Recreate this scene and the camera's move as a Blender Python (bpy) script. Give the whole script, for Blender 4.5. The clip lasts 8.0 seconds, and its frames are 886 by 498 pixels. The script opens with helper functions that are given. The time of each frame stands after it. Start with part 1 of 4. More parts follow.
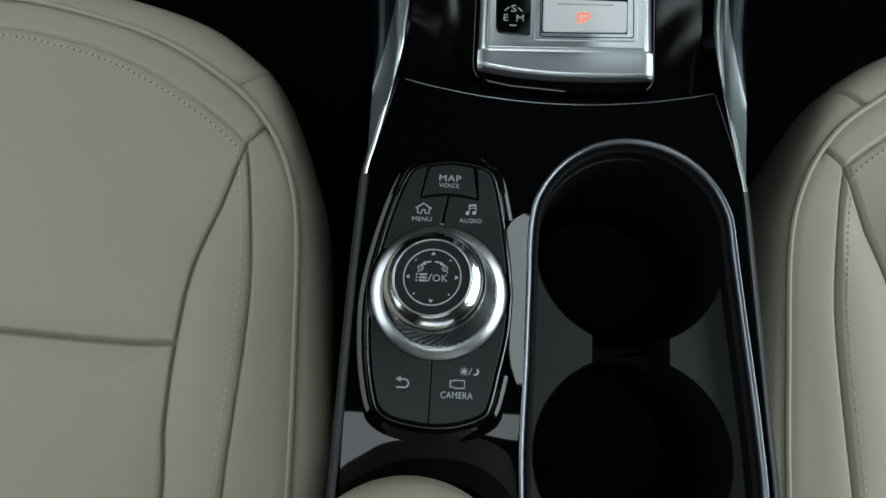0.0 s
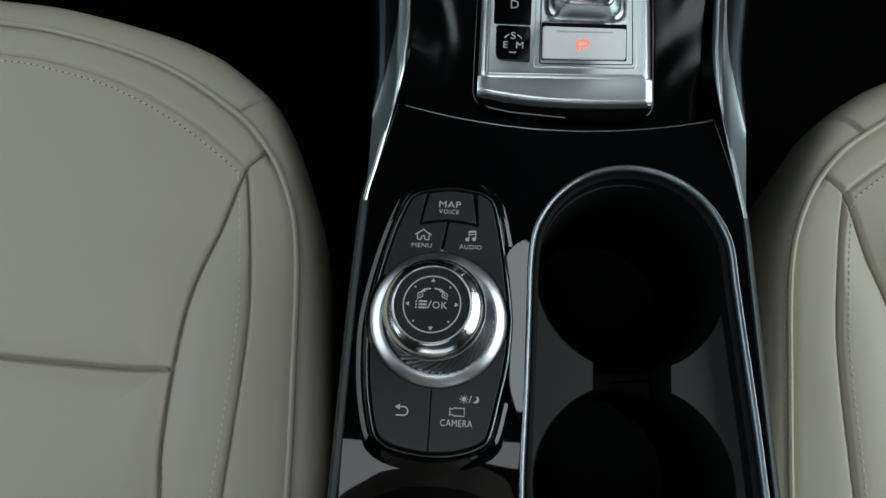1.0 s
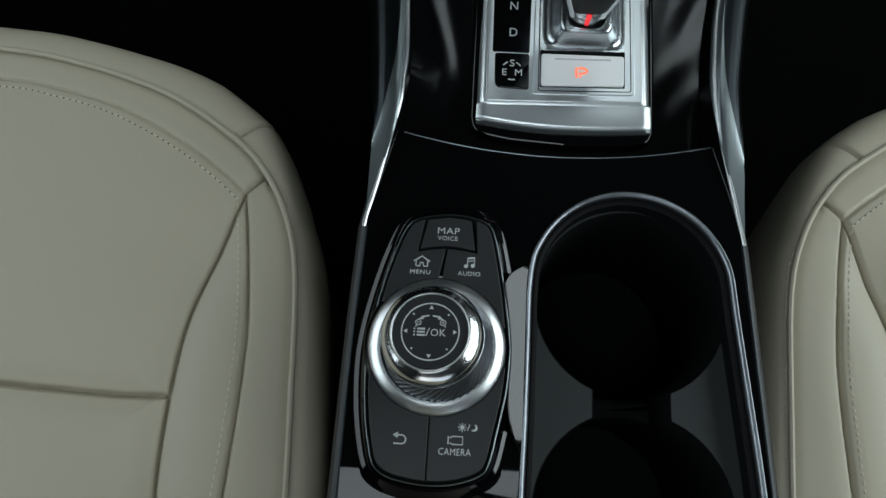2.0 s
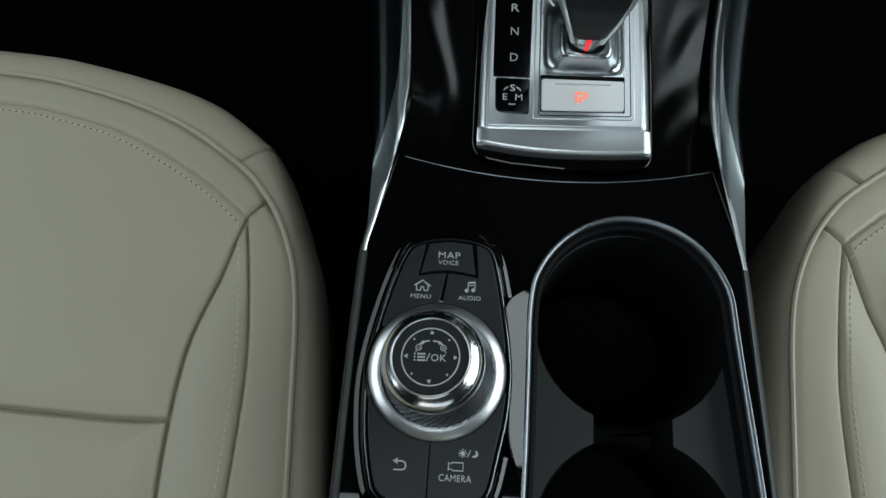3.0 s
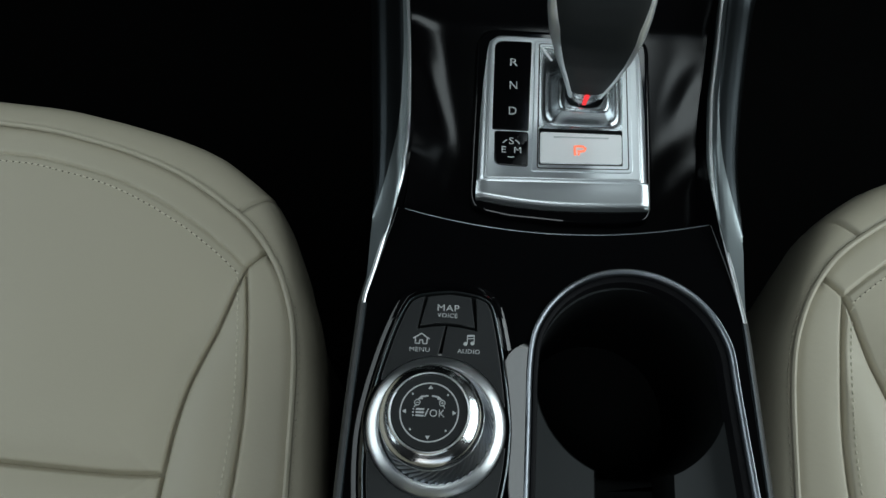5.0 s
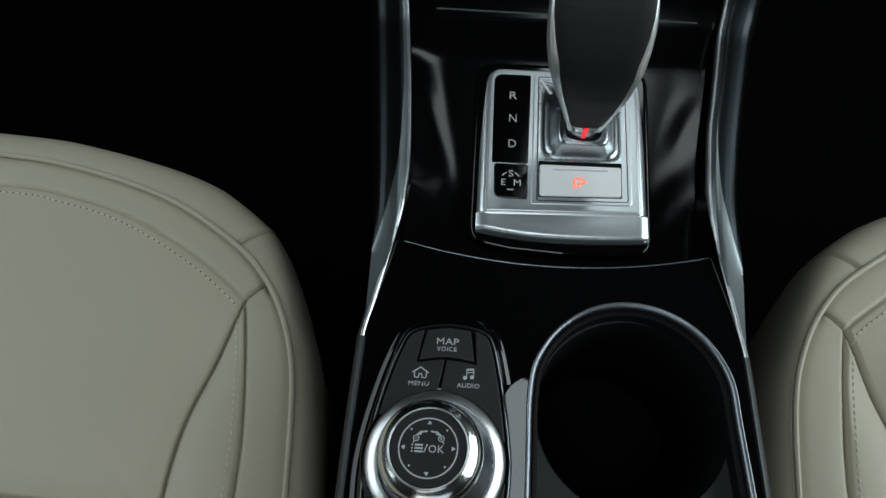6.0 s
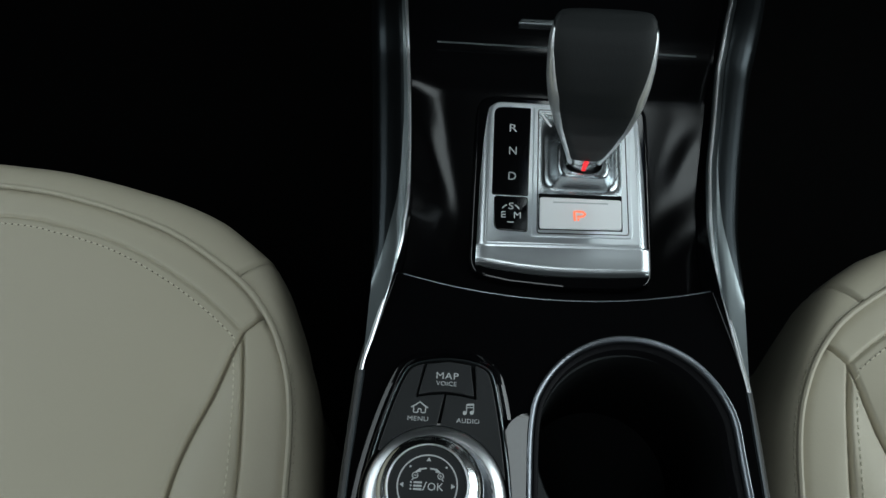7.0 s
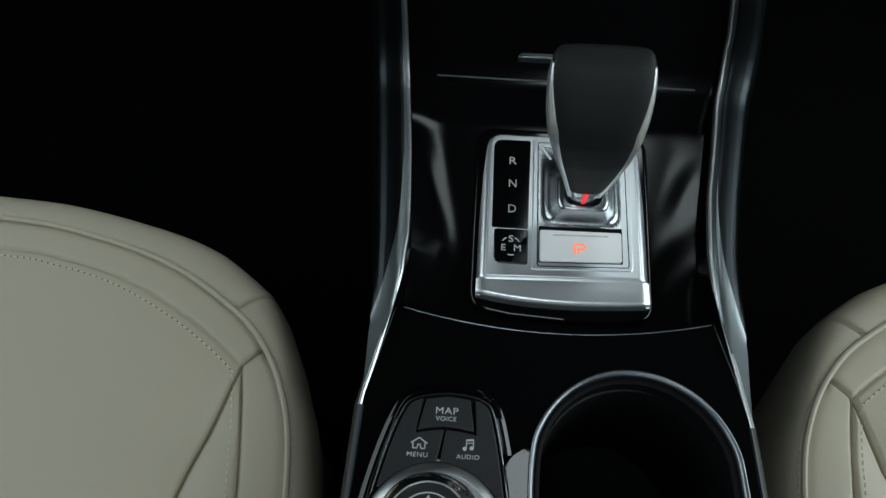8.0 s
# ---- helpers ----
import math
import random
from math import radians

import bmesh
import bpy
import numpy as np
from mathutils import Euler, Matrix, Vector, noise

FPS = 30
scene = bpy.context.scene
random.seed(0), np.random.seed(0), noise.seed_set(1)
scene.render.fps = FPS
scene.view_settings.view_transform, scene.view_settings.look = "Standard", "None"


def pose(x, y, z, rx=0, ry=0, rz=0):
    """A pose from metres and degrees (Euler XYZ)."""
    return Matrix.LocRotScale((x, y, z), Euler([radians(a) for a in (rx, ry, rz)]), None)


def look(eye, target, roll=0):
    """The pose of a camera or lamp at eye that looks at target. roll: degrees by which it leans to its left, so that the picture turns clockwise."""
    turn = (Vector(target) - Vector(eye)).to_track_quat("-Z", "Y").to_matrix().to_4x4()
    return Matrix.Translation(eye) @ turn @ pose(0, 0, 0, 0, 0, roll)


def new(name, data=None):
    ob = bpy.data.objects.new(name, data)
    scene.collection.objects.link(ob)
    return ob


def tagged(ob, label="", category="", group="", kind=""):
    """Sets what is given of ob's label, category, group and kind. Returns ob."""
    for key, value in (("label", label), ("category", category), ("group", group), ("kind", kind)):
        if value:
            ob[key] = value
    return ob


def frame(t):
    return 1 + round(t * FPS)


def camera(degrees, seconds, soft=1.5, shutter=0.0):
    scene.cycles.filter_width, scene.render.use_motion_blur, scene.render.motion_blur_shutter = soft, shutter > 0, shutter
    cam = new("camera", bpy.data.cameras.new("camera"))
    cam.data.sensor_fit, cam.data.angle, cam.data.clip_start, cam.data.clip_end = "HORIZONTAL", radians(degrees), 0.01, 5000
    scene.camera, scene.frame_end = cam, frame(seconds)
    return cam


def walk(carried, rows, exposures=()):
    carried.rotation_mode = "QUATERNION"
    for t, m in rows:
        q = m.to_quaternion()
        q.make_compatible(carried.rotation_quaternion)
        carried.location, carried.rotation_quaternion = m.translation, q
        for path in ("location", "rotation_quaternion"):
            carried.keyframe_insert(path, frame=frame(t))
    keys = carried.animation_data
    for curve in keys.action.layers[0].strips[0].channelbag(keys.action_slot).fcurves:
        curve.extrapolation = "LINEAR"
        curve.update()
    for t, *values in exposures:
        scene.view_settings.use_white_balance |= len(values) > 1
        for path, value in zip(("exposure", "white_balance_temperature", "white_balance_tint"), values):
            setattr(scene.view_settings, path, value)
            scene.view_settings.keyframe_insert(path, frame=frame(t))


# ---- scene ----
cam = camera(60.0, 8.0)
# seconds, x, y, z, tilt from straight down, lean, turn
ROWS = [
    (0.0, -0.0444, -0.1597, 0.2945, 13.17, -0.14, 2.88),
    (0.5, -0.0443, -0.1586, 0.2944, 13.95, -0.15, 2.93),
    (1.0, -0.0445, -0.1576, 0.2942, 14.75, -0.17, 2.94),
    (1.5, -0.0441, -0.1567, 0.2941, 15.61, -0.20, 2.99),
    (3.0, -0.0442, -0.1539, 0.2946, 17.84, -0.19, 3.14),
    (3.5, -0.0442, -0.1529, 0.2952, 18.54, -0.20, 3.17),
    (4.0, -0.0442, -0.1518, 0.2955, 19.20, -0.22, 3.20),
    (4.5, -0.0440, -0.1509, 0.2959, 20.01, -0.19, 3.22),
    (6.0, -0.0441, -0.1472, 0.2967, 22.89, -0.28, 3.36),
    (6.5, -0.0442, -0.1458, 0.2966, 23.88, -0.27, 3.39),
    (7.0, -0.0441, -0.1444, 0.2961, 24.92, -0.31, 3.46),
    (7.5, -0.0441, -0.1432, 0.2961, 25.96, -0.27, 3.51),
    (8.0, -0.0439, -0.1420, 0.2963, 26.98, -0.28, 3.51),
]
walk(cam, [(t, pose(x, y, z, tilt, lean, turn)) for t, x, y, z, tilt, lean, turn in ROWS])

# ---------------------------------------------------------------- light
world = bpy.data.worlds.new("world")
scene.world = world
world.use_nodes = True
wn, wl = world.node_tree.nodes, world.node_tree.links
sky = wn.new("ShaderNodeTexSky")
sky.sky_type = "NISHITA"
sky.sun_disc = False
sky.sun_elevation = radians(35)
sky.sun_rotation = radians(200)
wl.new(sky.outputs["Color"], wn["Background"].inputs["Color"])
wn["Background"].inputs["Strength"].default_value = 0.05


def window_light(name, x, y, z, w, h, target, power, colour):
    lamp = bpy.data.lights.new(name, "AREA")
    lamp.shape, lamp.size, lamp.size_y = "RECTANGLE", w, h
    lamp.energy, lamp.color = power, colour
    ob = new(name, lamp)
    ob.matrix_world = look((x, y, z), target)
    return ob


window_light("window_light_left", -0.735, 0.05, 0.42, 1.00, 0.40, (0.2, 0.05, 0.05), 2.4, (0.86, 0.98, 1.0))
window_light("window_light_right", 0.735, 0.05, 0.42, 1.00, 0.40, (-0.2, 0.05, 0.05), 5.6, (0.86, 0.98, 1.0))
window_light("roof_window_light", -0.05, -0.38, 0.735, 0.30, 0.34, (-0.02, -0.12, 0.0), 0.85, (0.86, 0.98, 1.0))
# Fill lamp added in the headliner, brightening the gear plate and seat fronts.
window_light("front_fill_light", 0.14, 0.44, 0.735, 0.16, 0.16, (0.02, 0.02, 0.0), 0.30, (0.86, 0.98, 1.0))
window_light("rear_window_light", 0.0, -1.20, 0.39, 1.0, 0.44, (0.0, -0.1, 0.0), 0.7, (0.86, 0.98, 1.0))
scene.view_settings.exposure = 0.0

# ---------------------------------------------------------------- helpers
CM = 0.01
BASE = {}


def thing(name, x, y, z, label, category, group=""):
    ob = new(name)
    ob.empty_display_size = 0.02
    ob.location = (x * CM, y * CM, z * CM)
    BASE[ob.name] = (x, y, z)
    return tagged(ob, label, category, group)


def mesh_of(verts, faces, base, sharp=35):
    me = bpy.data.meshes.new("mesh")
    v = (np.asarray(verts, float) - np.asarray(base)) * CM
    me.from_pydata(v.tolist(), [], [tuple(int(i) for i in f) for f in faces])
    me.validate()
    me.polygons.foreach_set("use_smooth", [True] * len(me.polygons))
    me.set_sharp_from_angle(angle=radians(sharp))
    me.update()
    return me


def part(name, shape, material, parent, label="", sharp=35):
    """One mesh object under a thing or a part; shape is (verts, faces) in centimetres."""
    base = BASE[parent.name]
    verts, faces = shape
    ob = new(name, mesh_of(verts, faces, base, sharp))
    ob.data.materials.append(material)
    ob.parent = parent
    BASE[ob.name] = base
    return tagged(ob, label)


def solo(name, shape, material, label, category, kind="", sharp=35):
    """A thing of one mesh, its origin at its own lowest middle."""
    verts, faces = shape
    v = np.asarray(verts, float)
    base = ((v[:, 0].min() + v[:, 0].max()) / 2, (v[:, 1].min() + v[:, 1].max()) / 2, v[:, 2].min())
    ob = new(name, mesh_of(v, faces, base, sharp))
    ob.location = [b * CM for b in base]
    ob.data.materials.append(material)
    return tagged(ob, label, category, "", kind)


def join(*shapes):
    verts, faces = [], []
    for v, f in shapes:
        n = len(verts)
        verts += [tuple(p) for p in v]
        faces += [tuple(i + n for i in g) for g in f]
    return verts, faces


def loft(rings, closed=True, cap0=False, cap1=False):
    n = len(rings[0])
    verts = [tuple(p) for r in rings for p in r]
    faces = []
    for a in range(len(rings) - 1):
        for i in range(n if closed else n - 1):
            j = (i + 1) % n
            faces.append((a * n + i, a * n + j, (a + 1) * n + j, (a + 1) * n + i))
    if cap0:
        faces.append(tuple(reversed(range(n))))
    if cap1:
        faces.append(tuple(range((len(rings) - 1) * n, len(rings) * n)))
    return verts, faces


def ccw(loop):
    a = sum(p[0] * q[1] - q[0] * p[1] for p, q in zip(loop, loop[1:] + loop[:1]))
    return loop if a > 0 else loop[::-1]


def inset(loop, d):
    """A closed plan outline moved inwards by d (outwards: minus)."""
    p = np.asarray(loop, float)
    e = np.roll(p, -1, 0) - p
    e /= np.linalg.norm(e, axis=1, keepdims=True) + 1e-12
    n1 = np.stack([-e[:, 1], e[:, 0]], 1)
    n0 = np.roll(n1, 1, 0)
    m = n0 + n1
    m /= np.maximum((m * m).sum(1, keepdims=True), 0.5) / 2
    return [tuple(q) for q in p + d * m]


def rounded(loop, radius, steps=6):
    """A polygon with its corners rounded; radius: one number, or one for each corner."""
    loop = ccw([tuple(p) for p in loop])
    out, n = [], len(loop)
    for i in range(n):
        p, a, b = (np.array(loop[k % n], float) for k in (i, i - 1, i + 1))
        r = radius if isinstance(radius, (int, float)) else radius[i]
        u, v = (a - p) / np.linalg.norm(a - p), (b - p) / np.linalg.norm(b - p)
        half = math.acos(max(-1, min(1, float(u @ v)))) / 2
        t = min(r / math.tan(half), 0.49 * np.linalg.norm(a - p), 0.49 * np.linalg.norm(b - p)) if half < 1.55 else 0
        s, e = p + u * t, p + v * t
        for k in range(steps + 1):
            w = k / steps
            out.append(tuple((1 - w) ** 2 * s + 2 * w * (1 - w) * p + w * w * e))
    return [q for k, q in enumerate(out) if np.hypot(q[0] - out[k - 1][0], q[1] - out[k - 1][1]) > 1e-4]


def slab(loop, z0, z1, bevel=0.05, steps=3):
    """A plate with a rounded upper edge."""
    loop = ccw([tuple(p) for p in loop])
    rings = [[(x, y, z0) for x, y in loop], [(x, y, z1 - bevel) for x, y in loop]]
    for k in range(1, steps + 1):
        a = math.pi / 2 * k / steps
        rings.append([(x, y, z1 - bevel + bevel * math.sin(a)) for x, y in inset(loop, bevel * (1 - math.cos(a)))])
    rings.append([(x, y, z1) for x, y in inset(loop, bevel * 1.3)])
    return loft(rings, cap0=True, cap1=True)


def plate_with_hole(outer, hole, z):
    """A flat sheet between an outline and an opening, as triangles."""
    bm = bmesh.new()
    for loop in (outer, hole):
        vs = [bm.verts.new((x, y, z)) for x, y in loop]
        for a, b in zip(vs, vs[1:] + vs[:1]):
            bm.edges.new((a, b))
    bmesh.ops.triangle_fill(bm, use_beauty=True, use_dissolve=False, edges=bm.edges[:], normal=(0, 0, 1))
    bmesh.ops.recalc_face_normals(bm, faces=bm.faces[:])
    bm.verts.index_update()
    verts = [tuple(v.co) for v in bm.verts]
    faces = []
    for f in bm.faces:
        ids = [v.index for v in f.verts]
        faces.append(ids if f.normal.z > 0 else ids[::-1])
    bm.free()
    return verts, faces


def circle(cx, cy, r, n=64, a0=0.0, a1=360.0):
    full = abs(a1 - a0) >= 360
    return [(cx + r * math.cos(radians(a0 + (a1 - a0) * k / (n if full else n - 1))), cy + r * math.sin(radians(a0 + (a1 - a0) * k / (n if full else n - 1)))) for k in range(n)]


def turned(profile, cx, cy, n=96):
    """A body of revolution from (radius, height) pairs."""
    return loft([[(cx + r * math.cos(2 * math.pi * k / n), cy + r * math.sin(2 * math.pi * k / n), z) for k in range(n)] for r, z in profile])


def spline(points, n):
    """A smooth curve through a few points (Catmull-Rom, evenly spaced)."""
    p = np.asarray(points, float)
    p = np.vstack([2 * p[0] - p[1], p, 2 * p[-1] - p[-2]])
    out = []
    for i in range(1, len(p) - 2):
        for t in np.linspace(0, 1, 24, endpoint=False):
            a, b, c, d = p[i - 1], p[i], p[i + 1], p[i + 2]
            out.append(0.5 * (2 * b + (c - a) * t + (2 * a - 5 * b + 4 * c - d) * t * t + (3 * b - a - 3 * c + d) * t**3))
    out.append(p[-2])
    out = np.array(out)
    s = np.r_[0, np.cumsum(np.linalg.norm(np.diff(out, axis=0), axis=1))]
    w = np.linspace(0, s[-1], n)
    return np.stack([np.interp(w, s, out[:, k]) for k in range(out.shape[1])], 1)


def tube(path, r, n=8):
    path = np.asarray(path, float)
    tan = np.gradient(path, axis=0)
    rings = []
    for p, t in zip(path, tan):
        t = t / (np.linalg.norm(t) + 1e-12)
        a = np.cross(t, (0, 0, 1.0))
        if np.linalg.norm(a) < 1e-3:
            a = np.cross(t, (0, 1.0, 0))
        a /= np.linalg.norm(a)
        b = np.cross(a, t)
        rings.append([p + r * (math.cos(2 * math.pi * k / n) * a + math.sin(2 * math.pi * k / n) * b) for k in range(n)])
    return loft(rings, cap0=True, cap1=True)


def stroke(points, w, z, closed=False, h=0.012):
    """A thin printed line of width w."""
    p = np.asarray(points, float)
    e = np.gradient(p, axis=0) if not closed else np.roll(p, -1, 0) - np.roll(p, 1, 0)
    e /= np.linalg.norm(e, axis=1, keepdims=True) + 1e-12
    n = np.stack([-e[:, 1], e[:, 0]], 1) * w / 2
    rings = [[(*(q - m), z), (*(q - m), z + h), (*(q + m), z + h), (*(q + m), z)] for q, m in zip(p, n)]
    if closed:
        rings.append(rings[0])
    return loft(rings, cap0=not closed, cap1=not closed)


def flat(loop, z, h=0.012):
    loop = ccw([tuple(p) for p in loop])
    return loft([[(x, y, z) for x, y in loop], [(x, y, z + h) for x, y in loop]], cap1=True)


def letters(text, size, cx, cy, z, squeeze=1.0, turn=0.0):
    """Raised print in the built-in font, as (verts, faces), centred on (cx, cy)."""
    cu = bpy.data.curves.new("text", "FONT")
    cu.body, cu.size, cu.align_x, cu.align_y = text, size, "CENTER", "CENTER"
    cu.extrude, cu.resolution_u, cu.space_character = 0.006, 3, 1.08
    tmp = bpy.data.objects.new("text", cu)
    me = bpy.data.meshes.new_from_object(tmp)
    v = np.array([tuple(q.co) for q in me.vertices])
    mid = (v.min(0) + v.max(0)) / 2
    c, s = math.cos(radians(turn)), math.sin(radians(turn))
    out = [(cx + (q[0] - mid[0]) * squeeze * c - (q[1] - mid[1]) * s, cy + (q[0] - mid[0]) * squeeze * s + (q[1] - mid[1]) * c, z + q[2] + 0.006) for q in v]
    faces = [tuple(f.vertices) for f in me.polygons]
    bpy.data.objects.remove(tmp)
    bpy.data.meshes.remove(me)
    return out, faces


# ---------------------------------------------------------------- materials
def material(name, colour, rough, metal=0.0, coat=0.0, grain=0.0, grain_scale=300.0, vary=0.12, vary_scale=25.0, rough_vary=0.08, emit=None, spec=0.5, cells=0.0, cell_scale=900.0):
    m = bpy.data.materials.new(name)
    m.use_nodes = True
    nt = m.node_tree
    bsdf = nt.nodes["Principled BSDF"]
    bsdf.inputs["Metallic"].default_value = metal
    bsdf.inputs["Coat Weight"].default_value = coat
    bsdf.inputs["Coat Roughness"].default_value = 0.04
    bsdf.inputs["Specular IOR Level"].default_value = spec
    coords = nt.nodes.new("ShaderNodeTexCoord")
    big = nt.nodes.new("ShaderNodeTexNoise")
    big.inputs["Scale"].default_value = vary_scale
    big.inputs["Detail"].default_value = 6
    nt.links.new(coords.outputs["Object"], big.inputs["Vector"])
    ramp = nt.nodes.new("ShaderNodeMix")
    ramp.data_type = "RGBA"
    ramp.inputs["A"].default_value = (*[c * (1 - vary) for c in colour], 1)
    ramp.inputs["B"].default_value = (*[min(1, c * (1 + vary)) for c in colour], 1)
    nt.links.new(big.outputs["Fac"], ramp.inputs["Factor"])
    nt.links.new(ramp.outputs["Result"], bsdf.inputs["Base Color"])
    fine = nt.nodes.new("ShaderNodeTexNoise")
    fine.inputs["Scale"].default_value = grain_scale
    fine.inputs["Detail"].default_value = 4
    nt.links.new(coords.outputs["Object"], fine.inputs["Vector"])
    spread = nt.nodes.new("ShaderNodeMapRange")
    spread.inputs["To Min"].default_value = max(0.0, rough - rough_vary)
    spread.inputs["To Max"].default_value = min(1.0, rough + rough_vary)
    nt.links.new(big.outputs["Fac"], spread.inputs["Value"])
    nt.links.new(spread.outputs["Result"], bsdf.inputs["Roughness"])
    normal = None
    if grain:
        bump = nt.nodes.new("ShaderNodeBump")
        bump.inputs["Strength"].default_value = grain
        bump.inputs["Distance"].default_value = 0.0004
        nt.links.new(fine.outputs["Fac"], bump.inputs["Height"])
        normal = bump
    if cells:
        voro = nt.nodes.new("ShaderNodeTexVoronoi")
        voro.feature = "DISTANCE_TO_EDGE"
        voro.inputs["Scale"].default_value = cell_scale
        nt.links.new(coords.outputs["Object"], voro.inputs["Vector"])
        b2 = nt.nodes.new("ShaderNodeBump")
        b2.inputs["Strength"].default_value = cells
        b2.inputs["Distance"].default_value = 0.0003
        nt.links.new(voro.outputs["Distance"], b2.inputs["Height"])
        if normal:
            nt.links.new(normal.outputs["Normal"], b2.inputs["Normal"])
        normal = b2
    if normal:
        nt.links.new(normal.outputs["Normal"], bsdf.inputs["Normal"])
    if emit:
        bsdf.inputs["Emission Color"].default_value = (*emit[:3], 1)
        bsdf.inputs["Emission Strength"].default_value = emit[3]
    return m


LEATHER = material("beige_leather", (0.462, 0.42, 0.322), 0.48, grain=0.12, grain_scale=420, vary=0.05, vary_scale=9, cells=0.10, cell_scale=1100)
THREAD = material("beige_thread", (0.66, 0.62, 0.50), 0.7, vary=0.06)
GLOSS = material("gloss_black", (0.0018, 0.0018, 0.0022), 0.06, vary=0.2, vary_scale=12, rough_vary=0.03, grain=0.01, grain_scale=40)
SATINBLACK = material("piano_black", (0.0018, 0.0018, 0.0022), 0.15, vary=0.2, vary_scale=12, rough_vary=0.03, spec=0.32)
HOLE = material("needle_hole", (0.09, 0.08, 0.06), 0.8, vary=0.1)
SOFTBLACK = material("soft_touch_black", (0.017, 0.0185, 0.0195), 0.45, grain=0.10, grain_scale=1500, vary=0.12)
RUBBER = material("black_rubber", (0.013, 0.016, 0.017), 0.55, grain=0.12, grain_scale=1300, vary=0.12)
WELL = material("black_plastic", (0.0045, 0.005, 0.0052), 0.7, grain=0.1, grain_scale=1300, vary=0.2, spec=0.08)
CHROME = material("bright_chrome", (0.88, 0.89, 0.89), 0.18, metal=1.0, vary=0.03, rough_vary=0.03)
SATIN = material("satin_silver", (0.84, 0.86, 0.87), 0.33, metal=1.0, vary=0.04, rough_vary=0.04)
BRUSHED = material("brushed_silver", (0.86, 0.89, 0.90), 0.42, metal=1.0, vary=0.04, rough_vary=0.04)
WHITE = material("white_mark", (0.85, 0.87, 0.87), 0.5, vary=0.03)
RAIL = material("satin_rail", (0.27, 0.305, 0.315), 0.36, metal=1.0, vary=0.04, rough_vary=0.03)
DARKMETAL = material("darkened_metal", (0.032, 0.037, 0.040), 0.34, metal=1.0, vary=0.06, rough_vary=0.03)
DARKCHROME = material("smoked_chrome", (0.52, 0.56, 0.58), 0.25, metal=1.0, vary=0.05, rough_vary=0.04)
RIM = material("dark_chrome", (0.27, 0.29, 0.32), 0.36, metal=1.0, vary=0.05)
PRINT = material("white_print", (0.55, 0.57, 0.57), 0.6, vary=0.05)
GRIP = material("black_grip_leather", (0.008, 0.010, 0.0105), 0.55, grain=0.15, grain_scale=900, vary=0.15, cells=0.2, cell_scale=1600, spec=0.3)
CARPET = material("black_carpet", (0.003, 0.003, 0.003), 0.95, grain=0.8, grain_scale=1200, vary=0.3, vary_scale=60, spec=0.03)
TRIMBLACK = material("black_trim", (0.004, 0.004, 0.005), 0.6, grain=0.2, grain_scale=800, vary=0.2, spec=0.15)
HEADLINER = material("dark_headliner", (0.02, 0.02, 0.02), 0.95, grain=0.5, grain_scale=900, vary=0.1)
RED = material("red_lamp", (0.5, 0.02, 0.02), 0.3, emit=(1.0, 0.03, 0.04, 0.8))
ORANGE = material("orange_lamp", (0.8, 0.25, 0.15), 0.4, emit=(1.0, 0.16, 0.07, 0.9))
PLATE = material("silver_plate", (0.87, 0.92, 0.95), 0.34, metal=0.93, vary=0.03, rough_vary=0.04)
SILVERLID = material("pearl_silver", (0.93, 0.94, 0.94), 0.40, metal=0.1, vary=0.03, rough_vary=0.04)

# ---------------------------------------------------------------- the cabin round the console
def box(x0, x1, y0, y1, z0, z1):
    return [(x, y, z) for z in (z0, z1) for x, y in ((x0, y0), (x1, y0), (x1, y1), (x0, y1))], [(3, 2, 1, 0), (4, 5, 6, 7), (0, 1, 5, 4), (1, 2, 6, 5), (2, 3, 7, 6), (3, 0, 4, 7)]


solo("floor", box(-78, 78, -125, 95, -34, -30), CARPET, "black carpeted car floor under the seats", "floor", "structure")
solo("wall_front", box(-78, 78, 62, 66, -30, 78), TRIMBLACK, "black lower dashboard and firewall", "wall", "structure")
# Unseen block, added to shade the footwells and keep front reflections dark.
solo("dashboard", join(box(-74, 74, 38, 62, 12, 42), box(-74, 74, 44, 62, 8, 12.5)), TRIMBLACK, "unseen black dashboard block that shades the footwells", "dashboard", "structure")
solo("wall_rear", join(box(-78, 78, -125, -121, -30, 16), box(-78, 78, -125, -121, 64, 78), box(-78, -54, -125, -121, 16, 64), box(54, 78, -125, -121, 16, 64)), TRIMBLACK, "dark cabin rear wall with a window opening", "wall", "structure")
for side, name in ((-1, "wall_left"), (1, "wall_right")):
    a, b = (74, 78) if side > 0 else (-78, -74)
    shapes = [box(a, b, -121, 62, -30, 21), box(a, b, -121, 62, 63, 78), box(a, b, -121, -46, 21, 63), box(a, b, 56, 62, 21, 63)]
    solo(name, join(*shapes), TRIMBLACK, "dark door side with a window opening", "wall", "structure")
# The small front opening is made for the added fill lamp.
solo("ceiling", join(box(-78, 78, -20, 35, 75, 79), box(-78, 78, 53, 66, 75, 79), box(-78, 5, 35, 53, 75, 79), box(26, 78, 35, 53, 75, 79), box(-78, 78, -125, -56, 75, 79), box(-78, -21, -56, -20, 75, 79), box(11, 78, -56, -20, 75, 79)), HEADLINER, "dark headliner with a roof window opening and one for the added front lamp", "ceiling", "structure")

# ---------------------------------------------------------------- centre console
console = thing("center_console", -0.4, -8, -30, "gloss black car centre console between beige seats", "console")


